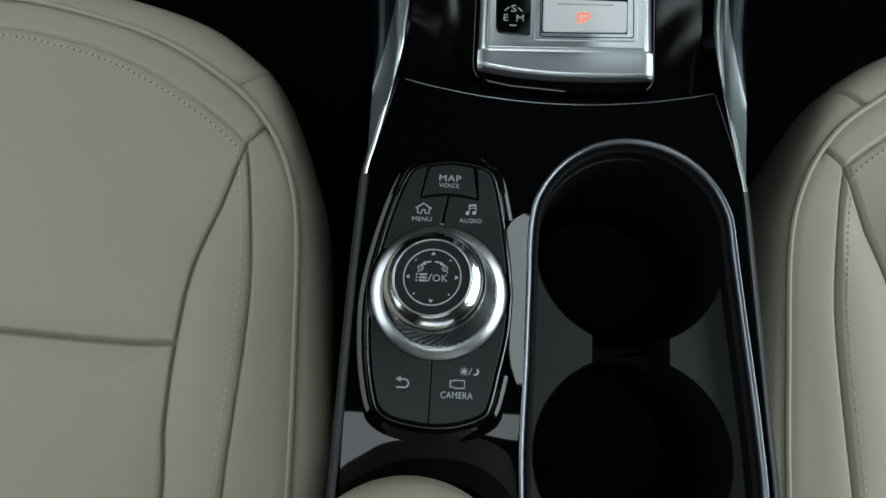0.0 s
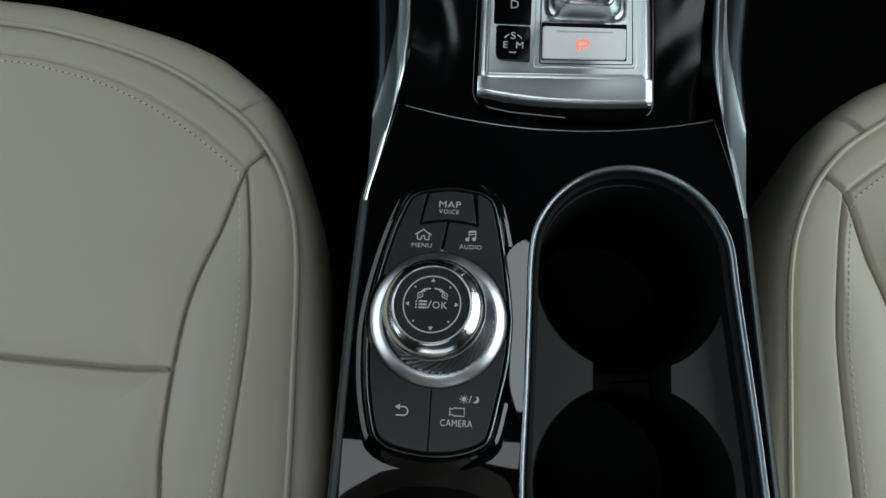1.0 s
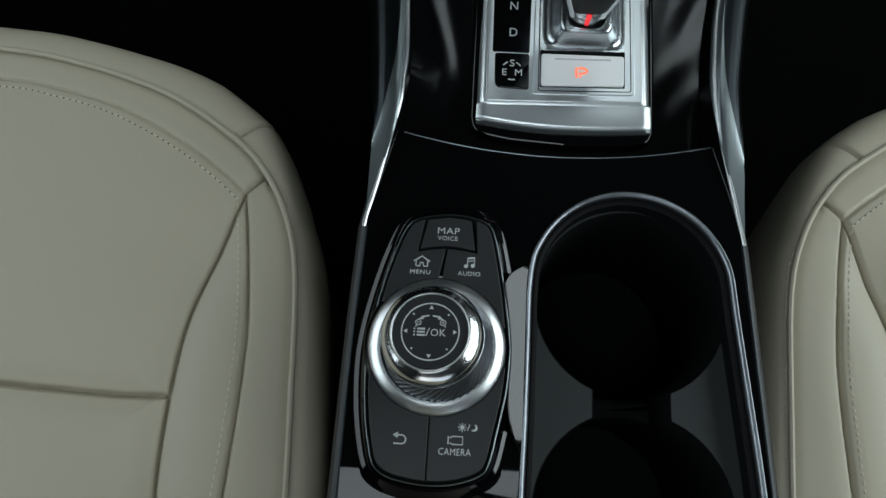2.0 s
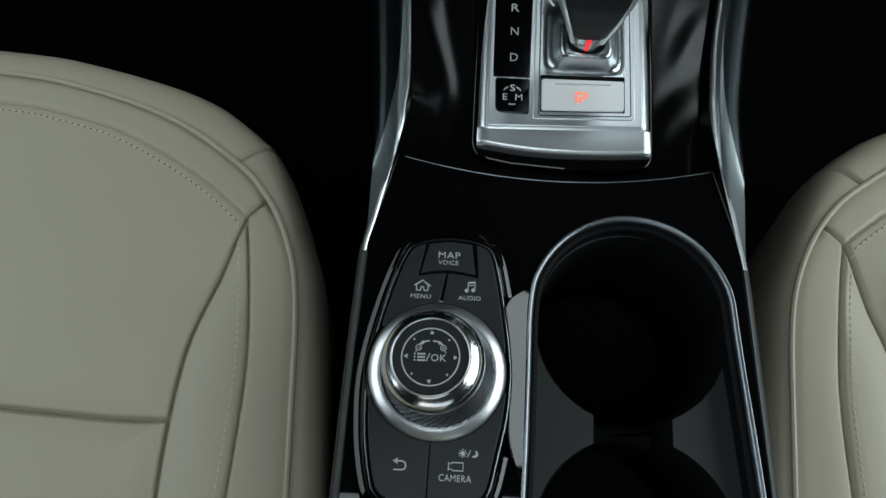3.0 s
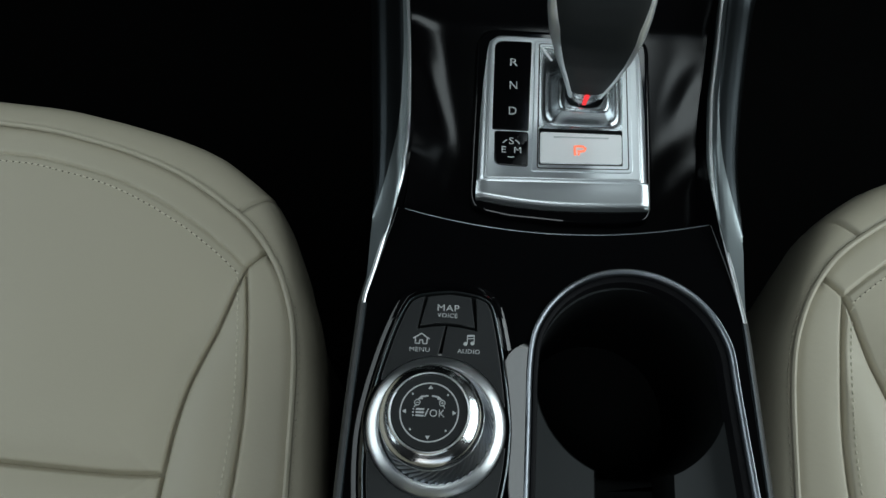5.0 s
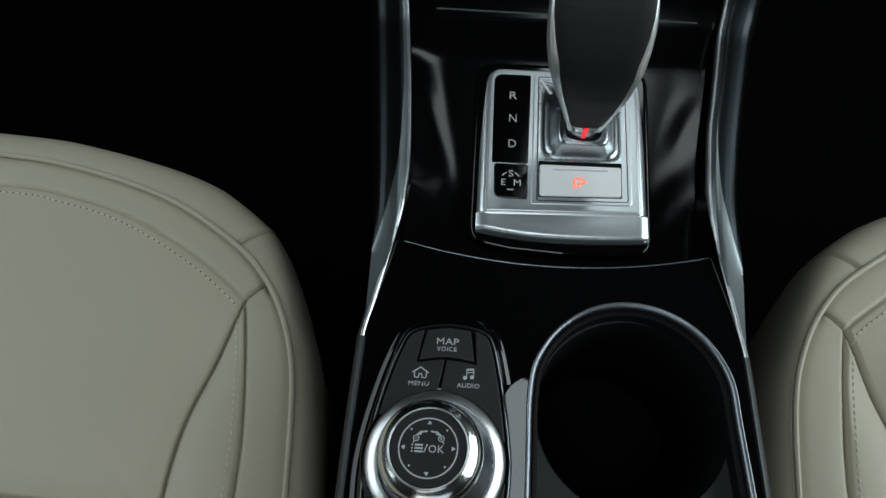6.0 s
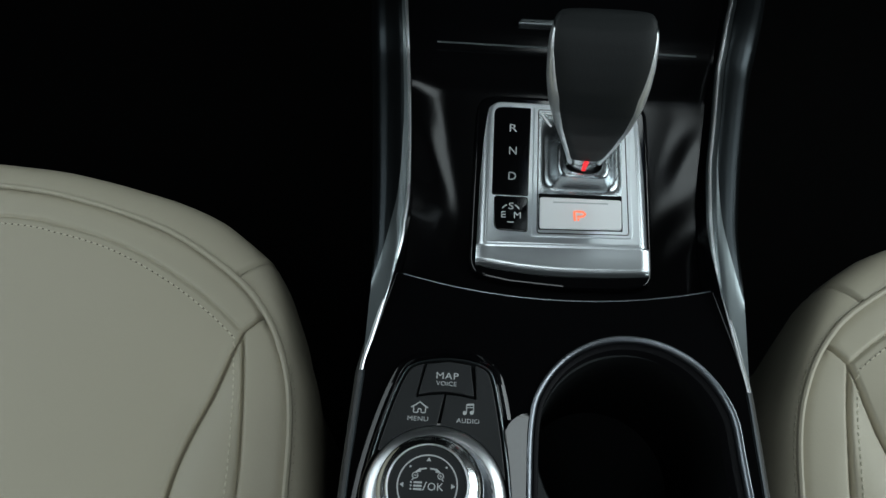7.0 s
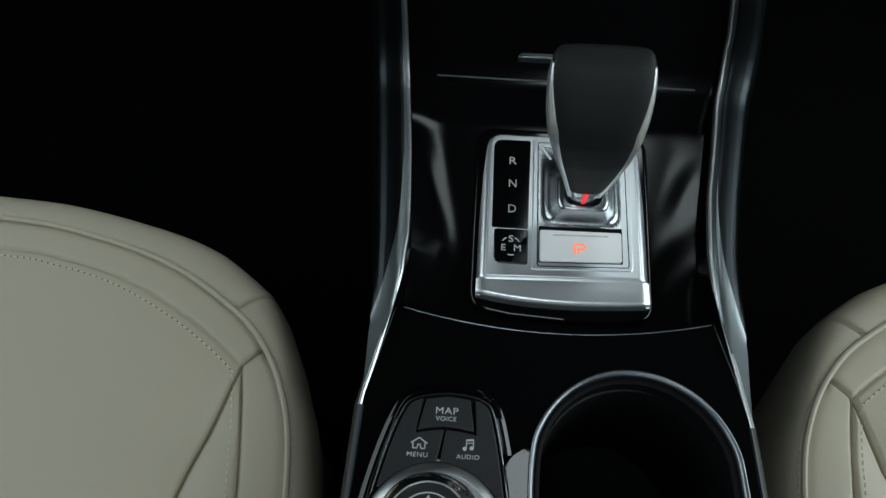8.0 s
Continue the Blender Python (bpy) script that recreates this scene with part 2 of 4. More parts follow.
EDGE_LEFT_CURVE = spline([(-8.6, -60), (-8.45, -40), (-8.35, -28), (-8.27, -23), (-8.2, -18.6), (-8.13, -14.5), (-8.05, -10.6), (-7.98, -8.5), (-7.92, -7), (-7.87, -6), (-7.6, -4.9), (-7.28, -3.6), (-7.04, -2.6), (-6.7, -1), (-6.64, 0), (-6.58, 1.6), (-6.8, 5.2), (-7.11, 8.4), (-7.48, 11.9), (-7.93, 15.7), (-10.1, 34)], 600)


def edge_left(y):
    return float(np.interp(y, EDGE_LEFT_CURVE[:, 1], EDGE_LEFT_CURVE[:, 0]))


EDGE_RIGHT_CURVE = spline([(8.2, -60), (8.1, -40), (8.0, -28), (7.9, -22), (7.75, -17.8), (7.6, -15.5), (7.45, -13), (7.3, -10.5), (7.17, -8.2), (7.05, -6.3), (6.82, -5.0), (6.62, -4.1), (6.36, -3.0), (6.12, -1.9), (5.98, -0.9), (5.93, 0.2), (5.95, 1.3), (6.12, 3.5), (6.36, 5.0), (6.6, 6.45), (7.0, 9.0), (7.5, 11.4), (8.4, 15.2), (12.0, 34)], 600)


def edge_right(y):
    return float(np.interp(y, EDGE_RIGHT_CURVE[:, 1], EDGE_RIGHT_CURVE[:, 0]))


def crease(x):
    return -2.95 + 0.0198 * (x + 0.3) ** 2


def shelf_height(y):
    """Height of the gloss panel round the gear selector, along the console."""
    return float(np.interp(y, [-3.2, -2.4, -0.6, 8.0, 9.6, 11, 14, 22, 40], [-0.99, -0.94, -0.84, -0.32, 0.35, 0.45, 0.2, -0.6, -2.0]))


DECK = 0.5
RIM_X, RIM_Y, RIM_R = 2.62, -8.35, 3.95


def cup_outline(grow=0.0):
    """Outline of the cup holder opening: a round front, sides that flare to the rear."""
    r = RIM_R
    points = [(RIM_X - r - 0.06, -13.5), (RIM_X - r - 0.02, -10.5), (RIM_X - r, -8.6)] + circle(RIM_X, RIM_Y, r, 14, 165, 12)
    points += [(6.60, -8.9), (6.76, -10.6), (7.0, -13.0), (7.22, -15.4), (7.38, -18.0), (7.2, -20.2), (6.2, -21.9), (4.4, -22.6), (2.9, -22.7), (1.2, -22.4), (-0.4, -21.4), (-1.25, -19.6), (-1.46, -17.0), (RIM_X - r - 0.06, -13.5)]
    return inset(ccw([tuple(q) for q in spline(points, 170)[:-1]]), -grow)


def inside(p, loop):
    """Which plan points lie within a closed outline."""
    hit = np.zeros(len(p), bool)
    for (ax, ay), (bx, by) in zip(loop, loop[1:] + loop[:1]):
        cross = (ay > p[:, 1]) != (by > p[:, 1])
        hit ^= cross & (p[:, 0] < (bx - ax) * (p[:, 1] - ay) / ((by - ay) or 1e-9) + ax)
    return hit


def deck_height(x, y):
    """The lacquered top: flat, a little lower towards the rear and dished beside the cup rim."""
    k = min(1.0, max(0.0, (x + 7.2) / 3.6))
    k = k * k * (3 - 2 * k)
    start = -15.25 + 0.15 * k
    z = 0.025 * math.sin(1.7 * x + 0.9 * y + 0.6) * min(1.0, max(0.0, -15.6 - y))
    q = max(0.0, start - y)
    return DECK + z - (0.056 + 0.07 * k) * (q * q if q < 1.6 else 3.2 * q - 2.56)


verts, faces = [], []
NX, NY = 120, 150
for j in range(NY + 1):
    for i in range(NX + 1):
        v = j / NY
        y = -34 + 31.7 * v ** 0.85
        x = edge_left(y) + (edge_right(y) - edge_left(y)) * i / NX
        if j == NY:
            y = crease(x)
        y = min(y, crease(x))
        verts.append((x, y, deck_height(x, y)))
va = np.array(verts)
faces = [(j * (NX + 1) + i, j * (NX + 1) + i + 1, (j + 1) * (NX + 1) + i + 1, (j + 1) * (NX + 1) + i) for j in range(NY) for i in range(NX)]
keep = ~inside(va[np.array(faces)].mean(1)[:, :2], cup_outline(0.04))
faces = [f for f, k in zip(faces, keep) if k]
part("deck", (verts, faces), GLOSS, console, "gloss black lacquered top panel")
part("deck_edge", loft([[(x, crease(x) + d, z) for x in np.linspace(-6.9, 6.1, 40)] for d, z in ((0.0, DECK), (0.05, DECK - 0.05), (0.06, -0.7))][::-1], closed=False), GLOSS, console)


def edge_roll(edge, sign, y0, y1, drop=26.0):
    """The rounded shoulder of the console and its side wall."""
    rings = []
    for y in np.linspace(y0, y1, 60):
        x = edge(y)
        rings.append([(x + sign * dx, y, DECK + dz) for dx, dz in ((0, 0), (0.12, -0.04), (0.22, -0.14), (0.30, -0.34), (0.36, -0.9), (0.55, -2.5), (0.7, -6), (0.4, -drop))])
    return loft(rings, closed=False)


part("side_wall", edge_roll(edge_left, -1, -2.4, -60), SOFTBLACK, console, "matt black console side")
part("side_wall", edge_roll(edge_right, 1, -60, -2.4), SOFTBLACK, console, "matt black console side")
# thin raised bead along both deck edges
for edge, sign in ((edge_left, 1), (edge_right, -1)):
    part("edge_bead", tube([(edge(y) + sign * 0.05, y, DECK + 0.0) for y in np.linspace(-34, -6.3, 60)], 0.06, 8), DARKMETAL, console, "thin dark metal edge bead")


def flare(x, y):
    """The panel's sides rise in a soft hollow towards the rails."""
    k = min(1.0, max(0.0, (y + 2.4) / 3.6)) * min(1.0, max(0.0, (10.0 - y) / 5.0))
    k = k * k * (3 - 2 * k)
    up = 0.0
    for gap, steep in ((x - edge_left(y), 0.43), (edge_right(y) - x, 0.08)):
        wide = 1.9 + 0.25 * math.sin(0.7 * y + 0.6)
        q = max(0.0, wide - max(0.0, gap))
        up += steep * (q * q / 2.4 if q < 1.2 else q - 0.6)
        up += 0.03 * min(1.0, q) * math.sin(1.5 * y + 2.6 * gap + 0.9 * math.sin(0.8 * y)) * math.sin(0.75 * y + 1.0)
    return up * k


rings = []
for k in range(76):
    row = []
    for i in range(81):
        u = i / 80
        if k == 0:
            x = -6.6 + 12.7 * u
            y = crease(x) + 0.06
        else:
            y = -2.4 + (34 + 2.4) * (k / 75) ** 1.25
            x = edge_left(y) + (edge_right(y) - edge_left(y)) * u
            y = max(y, crease(x) + 0.06 + 0.02 * k)
        row.append((x, y, shelf_height(y) + flare(x, y)))
    rings.append(row)
part("gear_surround", loft(rings, closed=False), SATINBLACK, console, "gloss black panel round the gear selector")
# A thin metal tube draws the highlight that runs along the crease groove.
part("crease_highlight", tube([(x, crease(x) + 0.02, DECK - 0.02) for x in np.linspace(-6.6, 5.95, 60)], 0.035, 8), RIM, console, "thin light line in place of the crease highlight")
part("lid_line", tube([(x, 9.75 - 0.01 * (x + 6), 0.78) for x in np.linspace(-6.0, 6.2, 30)], 0.045, 8), RAIL, console, "thin metal edge of the tray lid")
part("lid_tab", slab(rounded([(-2.2, 11.25), (1.6, 11.2), (1.6, 11.55), (-2.0, 11.55)], 0.12), 0.4, 0.66, 0.08), RAIL, console, "metal tray lid tab")

# ---------------------------------------------------------------- side rails
SHAPE_F = (0.02, 0.06, 0.12, 0.19, 0.27, 0.42, 0.58, 0.72, 0.83, 0.91, 0.97, 1.0)
SHAPE_Z = (-0.48, -0.25, -0.09, -0.015, 0.0, -0.03, -0.09, -0.22, -0.48, -0.95, -1.6, -2.6)


REACH = spline([(-8, 1.0), (-5.5, 1.0), (-3.4, 1.0), (-2.6, 0.84), (-1.6, 0.62), (0.0, 0.40), (1.5, 0.29), (4.0, 0.21), (9.0, 0.17), (36, 0.15)], 300)


def rail(inner, outer, ys, flip, tilt):
    """The silver blade, which runs out into a narrow inner edge, and the rail beside it, coloured dark for its
    reflections.
    """
    blade, body, wall = [], [], []
    for y in ys:
        xi, xo = inner(y), outer(y)
        k = min(1.0, max(0.0, (y + 6.3) / 6.0))
        k = k * k * (3 - 2 * k)
        top = max(0.45, shelf_height(y) + 0.35) + 0.75 * k
        turn = min(1.0, max(0.0, (y + 3.4) / 4.4))
        turn = turn * turn * (3 - 2 * turn)
        reach = float(np.interp(y, REACH[:, 0], REACH[:, 1]))

        def at(f):
            dz = float(np.interp(f, SHAPE_F, SHAPE_Z))
            slope = -tilt * max(0.0, f - 0.1) * abs(xo - xi) if f < 0.9 else dz
            drop = (slope * (1 - turn) + dz * turn) * (0.25 + 0.75 * k)
            return (xi + (xo - xi) * f, y, top + drop)

        foot = [(xi, y, top - 2.4 * (0.25 + 0.75 * k)), (xi, y, top - 0.75 * (0.25 + 0.75 * k))]
        wall.append(foot + [at(0.02)])
        blade.append([at(f) for f in np.linspace(0.02, min(1.0, reach), 18)])
        body.append([at(f) for f in np.linspace(min(1.0, reach), 1.0, 22)] + [(xi + (xo - xi) * 1.02, y, -5.0), (xi + (xo - xi) * 0.95, y, -26.0)])
    out = []
    for rings in (blade, body, wall):
        verts, faces = loft(rings, closed=False)
        out.append((verts, [g[::-1] for g in faces] if flip else faces))
    return out


def rail_left_inner(y):
    return edge_left(y) - 0.02


def rail_left_outer(y):
    return float(np.interp(y, OUTER_LEFT[:, 1], OUTER_LEFT[:, 0]))


def rail_right_inner(y):
    return edge_right(y) + 0.02


OUTER_RIGHT = spline([(7.1, -8), (7.16, -6.5), (7.24, -3.9), (7.34, -1.7), (7.72, 2.0), (8.95, 8.7), (10.8, 16), (14.6, 34)], 300)
OUTER_LEFT = spline([(-7.9, -8), (-7.92, -6.3), (-7.97, -3.6), (-8.05, -1.6), (-8.35, 1.0), (-9.0, 7.5), (-9.75, 14.6), (-12.0, 34)], 300)


def rail_right_outer(y):
    return float(np.interp(y, OUTER_RIGHT[:, 1], OUTER_RIGHT[:, 0]))


YS = np.r_[np.linspace(-6.3, 2.4, 110), np.linspace(2.8, 34, 60)]
for fi, fo, flip in ((rail_left_inner, rail_left_outer, False), (rail_right_inner, rail_right_outer, True)):
    t = thing("trim_rail", fi(0), 0, -26, "satin metal trim rail along the console edge", "trim rail", "console rails")
    blade, body, wall = rail(fi, fo, YS, flip, 0.13 if flip else 0.24)
    part("blade", blade, RAIL, t, "satin silver blade that tapers to a point")
    part("inner_wall", wall, SATINBLACK, t, "gloss black inner side")
    # Darker metal than the blade's stands in for the rail's dark reflections.
    part("rail", body, DARKMETAL, t, "metal rail with its dark reflections put into the colour")
    out = -1 if not flip else 1
    bead = []
    for y in YS:
        k = min(1.0, max(0.0, (y + 6.3) / 6.0))
        k = k * k * (3 - 2 * k)
        bead.append((fi(y) + out * (0.02 + 0.10 * k), y, max(0.45, shelf_height(y) + 0.35) + 0.75 * k - 0.22 * k + 0.02))
    # Added bead: its bright metal draws the highlight along the rail's shoulder.
    part("edge_highlight", tube(bead, 0.085, 10), SATIN, t, "added bright bead in place of the inner edge highlight")

# ---------------------------------------------------------------- cup holder
cups = thing("cup_holder", RIM_X, -13, -8, "black double cup holder with a metal rim", "cup holder")


def rim_ring(grow, profile):
    return loft([[(x, y, z) for x, y in cup_outline(grow + d)] for d, z in profile])


part("rim", rim_ring(0.0, ((0.11, DECK - 0.1), (0.11, DECK + 0.05), (0.09, DECK + 0.09), (0.05, DECK + 0.11), (0.0, DECK + 0.10), (-0.06, DECK + 0.06), (-0.11, DECK - 0.02), (-0.17, DECK - 0.3))), RIM, cups, "dark polished metal rim")
part("inner_lip", rim_ring(0.0, ((-0.17, DECK - 0.1), (-0.22, DECK - 0.22), (-0.34, DECK - 0.3), (-0.38, DECK - 0.45), (-0.40, DECK - 1.0))), TRIMBLACK, cups, "matt black inner lip")

C1, C2, CR = (2.76, -8.65), (2.80, -16.65), 3.80
CH0, CH1 = 1.25, 4.28
a1 = math.degrees(math.acos((CH1 - C1[0]) / CR))
b1 = math.degrees(math.acos((CH0 - C1[0]) / CR))
a2 = math.degrees(math.acos((CH1 - C2[0]) / CR))
b2 = math.degrees(math.acos((CH0 - C2[0]) / CR))
wells = circle(*C1, CR, 44, -a1, 360 - b1) + circle(*C2, CR, 44, b2, 360 + a2)
wells = ccw(wells)
part("shelf", plate_with_hole(cup_outline(-0.30), wells, DECK - 0.9), RUBBER, cups, "dark grey rubber shelf")
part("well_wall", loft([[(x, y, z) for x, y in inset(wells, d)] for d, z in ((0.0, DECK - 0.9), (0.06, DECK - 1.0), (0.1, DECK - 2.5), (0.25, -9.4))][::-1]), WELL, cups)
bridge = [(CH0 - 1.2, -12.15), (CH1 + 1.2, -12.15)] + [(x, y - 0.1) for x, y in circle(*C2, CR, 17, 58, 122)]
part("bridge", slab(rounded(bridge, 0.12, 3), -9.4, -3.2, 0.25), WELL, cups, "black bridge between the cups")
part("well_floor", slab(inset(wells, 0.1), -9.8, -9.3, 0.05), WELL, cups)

# ---------------------------------------------------------------- control panel with rotary knob
panel = thing("control_panel", -4.76, -11, DECK, "black control panel with printed buttons and chrome rotary knob", "control panel")
RX, RY = -4.79, -11.0
HALF = spline([(-4.5, -5.76), (-5.2, -5.85), (-5.85, -6.05), (-6.2, -6.4), (-6.65, -7.6), (-7.08, -9.3), (-7.33, -10.8), (-7.38, -12.0), (-7.26, -13.6), (-6.98, -15.0), (-6.72, -15.5), (-6.2, -15.78), (-5.4, -15.93), (-4.7, -15.97), (-3.9, -15.88), (-3.1, -15.6), (-2.72, -15.2), (-2.42, -13.9), (-2.15, -12.5), (-2.06, -11.0), (-2.22, -9.4), (-2.52, -7.6), (-2.82, -6.4), (-3.15, -6.02), (-3.8, -5.82), (-4.5, -5.76)], 180)
PANEL = ccw([tuple(q) for q in HALF[:-1]])
part("bezel", loft([[(x, y, DECK + z) for x, y in inset(PANEL, d)] for d, z in ((-0.60, -0.30), (-0.58, -0.02), (-0.45, 0.015), (-0.33, 0.06), (-0.22, 0.13), (-0.13, 0.215), (-0.07, 0.29), (-0.03, 0.34), (0.05, 0.34))]), GLOSS, panel, "gloss black surround that rises to the panel")
part("tray", slab(inset(PANEL, 0.06), DECK, DECK + 0.30, 0.05), WELL, panel)
part("edge_trim", loft([[(x, y, z) for x, y in inset(PANEL, d)] for d, z in ((-0.03, DECK + 0.1), (-0.03, DECK + 0.36), (0.02, DECK + 0.40), (0.05, DECK + 0.36), (0.05, DECK + 0.1))]), RAIL, panel, "thin chrome edge line")
# sloped gloss land between the panel and the cup rim
rings = []
right_side = sorted([q for q in inset(PANEL, -0.05) if q[0] > -3.0 and q[1] < -6.3], key=lambda q: q[1])
for y in np.linspace(-14.7, -7.25, 50):
    x0 = float(np.interp(y, [q[1] for q in right_side], [q[0] for q in right_side]))
    x1 = -1.43 if y < -8.35 else RIM_X - math.sqrt(max(0.0, (RIM_R + 0.10) ** 2 - (y - RIM_Y) ** 2))
    x0 = max(x0, RX + math.sqrt(max(0.0, 2.74**2 - (y - RY) ** 2)))
    x0 += (x1 - 0.02 - x0) * (min(1.0, max(0.0, (y + 8.5) / 1.0)) ** 1.6 + min(1.0, max(0.0, (-12.2 - y) / 2.6)) ** 1.5)
    h = 0.52 * max(0.02, x1 - x0)
    rings.append([(x0 - 0.03, y, DECK - 0.05), (x0 - 0.01, y, DECK + h - 0.02), (x0 + 0.03, y, DECK + h), (x1 + 0.01, y, DECK + 0.05), (x1 + 0.05, y, DECK - 0.05)])
part("land", loft(rings, closed=False), GLOSS, console, "gloss black sloped land beside the cup rim")
BT = 1.10


def arc(a0, a1, r=2.58, n=22):
    return circle(RX, RY, r, n, a0, a1)


RIB = [q for q in inset(PANEL, 0.15) if math.hypot(q[0] - RX, q[1] - RY) > 2.64]


def side(pick, down):
    """The stretch of the panel's outline that bounds a button, from its upper to its lower end or back."""
    run = [q for q in RIB if pick(*q)]
    return sorted(run, key=lambda q: math.atan2(q[1] - RY, q[0] - RX) % (2 * math.pi) if not down else (math.atan2(q[1] - RY, q[0] - RX) + math.pi) % (2 * math.pi))


def bearing(q):
    return math.degrees(math.atan2(q[1] - RY, q[0] - RX)) % 360


menu = side(lambda x, y: x < -5.46 and y > RY, False)
audio = side(lambda x, y: x > -3.58 and y > RY, False)
back = side(lambda x, y: x < -4.96 and y < RY, False)
shot = side(lambda x, y: x > -4.88 and y < RY, False)
BUTTONS = {
    "map_button": [(-5.36, -6.10), (-4.55, -5.96), (-3.70, -6.06), (-3.52, -7.27), (-4.05, -7.17), (-4.58, -7.13), (-5.10, -7.18), (-5.62, -7.30)],
    "menu_button": menu + arc(bearing(menu[-1]) - 1, 91.5) + [(-4.64, -7.22), (-5.15, -7.27), (-5.70, -7.39)],
    "audio_button": audio + [(-3.42, -7.36), (-4.0, -7.26), (-4.56, -7.22)] + arc(88.5, bearing(audio[0]) + 1),
    "back_button": back + [(-4.945, -15.81)] + arc(267.0, bearing(back[0]) + 1),
    "camera_button": [(-4.905, -15.81)] + shot + arc(bearing(shot[-1]) - 1, 268),
}
BUTTON = {}
for name, loop in BUTTONS.items():
    top = BT + (0.06 if name == "map_button" else 0.0)
    BUTTON[name] = part(name, slab(loop, DECK + 0.2, top, 0.04), SOFTBLACK, panel, "soft black push button with white print")


def fitted(text, w, h, cx, cy, z):
    """Print scaled to its width and height."""
    v, f = letters(text, 1.0, 0, 0, 0)
    a = np.array(v)
    a[:, 0] *= w / np.ptp(a[:, 0])
    a[:, 1] *= h / np.ptp(a[:, 1])
    a[:, 0] += cx
    a[:, 1] += cy
    a[:, 2] += z
    return a.tolist(), f


MT = BT + 0.06
part("print", fitted("MAP", 0.84, 0.25, -4.56, -6.53, MT), PRINT, BUTTON["map_button"])
part("print", fitted("VOICE", 0.77, 0.17, -4.59, -6.83, MT), PRINT, BUTTON["map_button"])
part("print", fitted("MENU", 0.76, 0.165, -5.57, -8.20, BT), PRINT, BUTTON["menu_button"])
part("print", fitted("AUDIO", 0.85, 0.165, -3.71, -8.18, BT), PRINT, BUTTON["audio_button"])
part("print", fitted("CAMERA", 1.16, 0.24, -3.94, -14.77, BT), PRINT, BUTTON["camera_button"])
hx, hy = -5.53, -7.80
part("icon", join(stroke([(hx - 0.31, hy + 0.02), (hx - 0.15, hy + 0.12), (hx, hy + 0.23), (hx + 0.15, hy + 0.12), (hx + 0.31, hy + 0.02)], 0.045, BT), stroke([(hx - 0.23, hy + 0.06), (hx - 0.22, hy - 0.05), (hx - 0.22, hy - 0.17), (hx - 0.15, hy - 0.17), (hx - 0.07, hy - 0.17), (hx - 0.06, hy - 0.1), (hx - 0.05, hy - 0.03), (hx + 0.05, hy - 0.03), (hx + 0.06, hy - 0.1), (hx + 0.07, hy - 0.17), (hx + 0.15, hy - 0.17), (hx + 0.22, hy - 0.17), (hx + 0.22, hy - 0.05), (hx + 0.23, hy + 0.06)], 0.04, BT)), PRINT, BUTTON["menu_button"])
nx, ny = -3.70, -7.74
part("icon", join(flat(circle(nx - 0.14, ny - 0.15, 0.075, 14), BT), flat(circle(nx + 0.12, ny - 0.12, 0.075, 14), BT), stroke([(nx - 0.08, ny - 0.14), (nx - 0.08, ny + 0.17)], 0.035, BT), stroke([(nx + 0.18, ny - 0.12), (nx + 0.18, ny + 0.20)], 0.035, BT), stroke([(nx - 0.09, ny + 0.16), (nx + 0.19, ny + 0.19)], 0.07, BT), stroke([(nx - 0.08, ny + 0.05), (nx + 0.18, ny + 0.08)], 0.03, BT)), PRINT, BUTTON["audio_button"])
ax, ay = -5.94, -14.40
part("icon", join(stroke([(ax - 0.20, ay + 0.12), (ax, ay + 0.12)] + circle(ax + 0.08, ay - 0.03, 0.15, 12, 90, -90) + [(ax - 0.05, ay - 0.18), (ax - 0.20, ay - 0.18)], 0.05, BT), flat([(ax - 0.25, ay + 0.12), (ax - 0.06, ay + 0.23), (ax - 0.06, ay + 0.01)], BT)), PRINT, BUTTON["back_button"])
kx, ky = -3.93, -14.36
part("icon", stroke([(kx - 0.12, ky + 0.13), (kx + 0.26, ky + 0.13), (kx + 0.26, ky - 0.15), (kx - 0.12, ky - 0.15), (kx - 0.17, ky - 0.09), (kx - 0.26, ky - 0.15), (kx - 0.26, ky + 0.13), (kx - 0.17, ky + 0.07)], 0.04, BT, True), PRINT, BUTTON["camera_button"])
sx, sy = -3.70, -13.90
rays = [stroke([(sx + 0.10 * math.cos(k * math.pi / 4), sy + 0.10 * math.sin(k * math.pi / 4)), (sx + 0.16 * math.cos(k * math.pi / 4), sy + 0.16 * math.sin(k * math.pi / 4))], 0.03, BT) for k in range(8)]
moon = circle(sx + 0.42, sy, 0.13, 16, 60, -130) + circle(sx + 0.36, sy + 0.03, 0.11, 12, -110, 50)
part("icon", join(flat(circle(sx, sy, 0.08, 14), BT), *rays, stroke([(sx + 0.18, sy - 0.12), (sx + 0.27, sy + 0.12)], 0.03, BT), flat(moon, BT)), PRINT, BUTTON["camera_button"])

# rotary knob: a little inclined to the front and the driver
LEAN_KNOB = Matrix.Translation((RX, RY, 1.2)) @ Euler((radians(-3.5), radians(-6.0), 0)).to_matrix().to_4x4() @ Matrix.Translation((-RX, -RY, -1.2))


def leaned(shape):
    v, f = shape
    return [tuple(LEAN_KNOB @ Vector(p)) for p in v], f


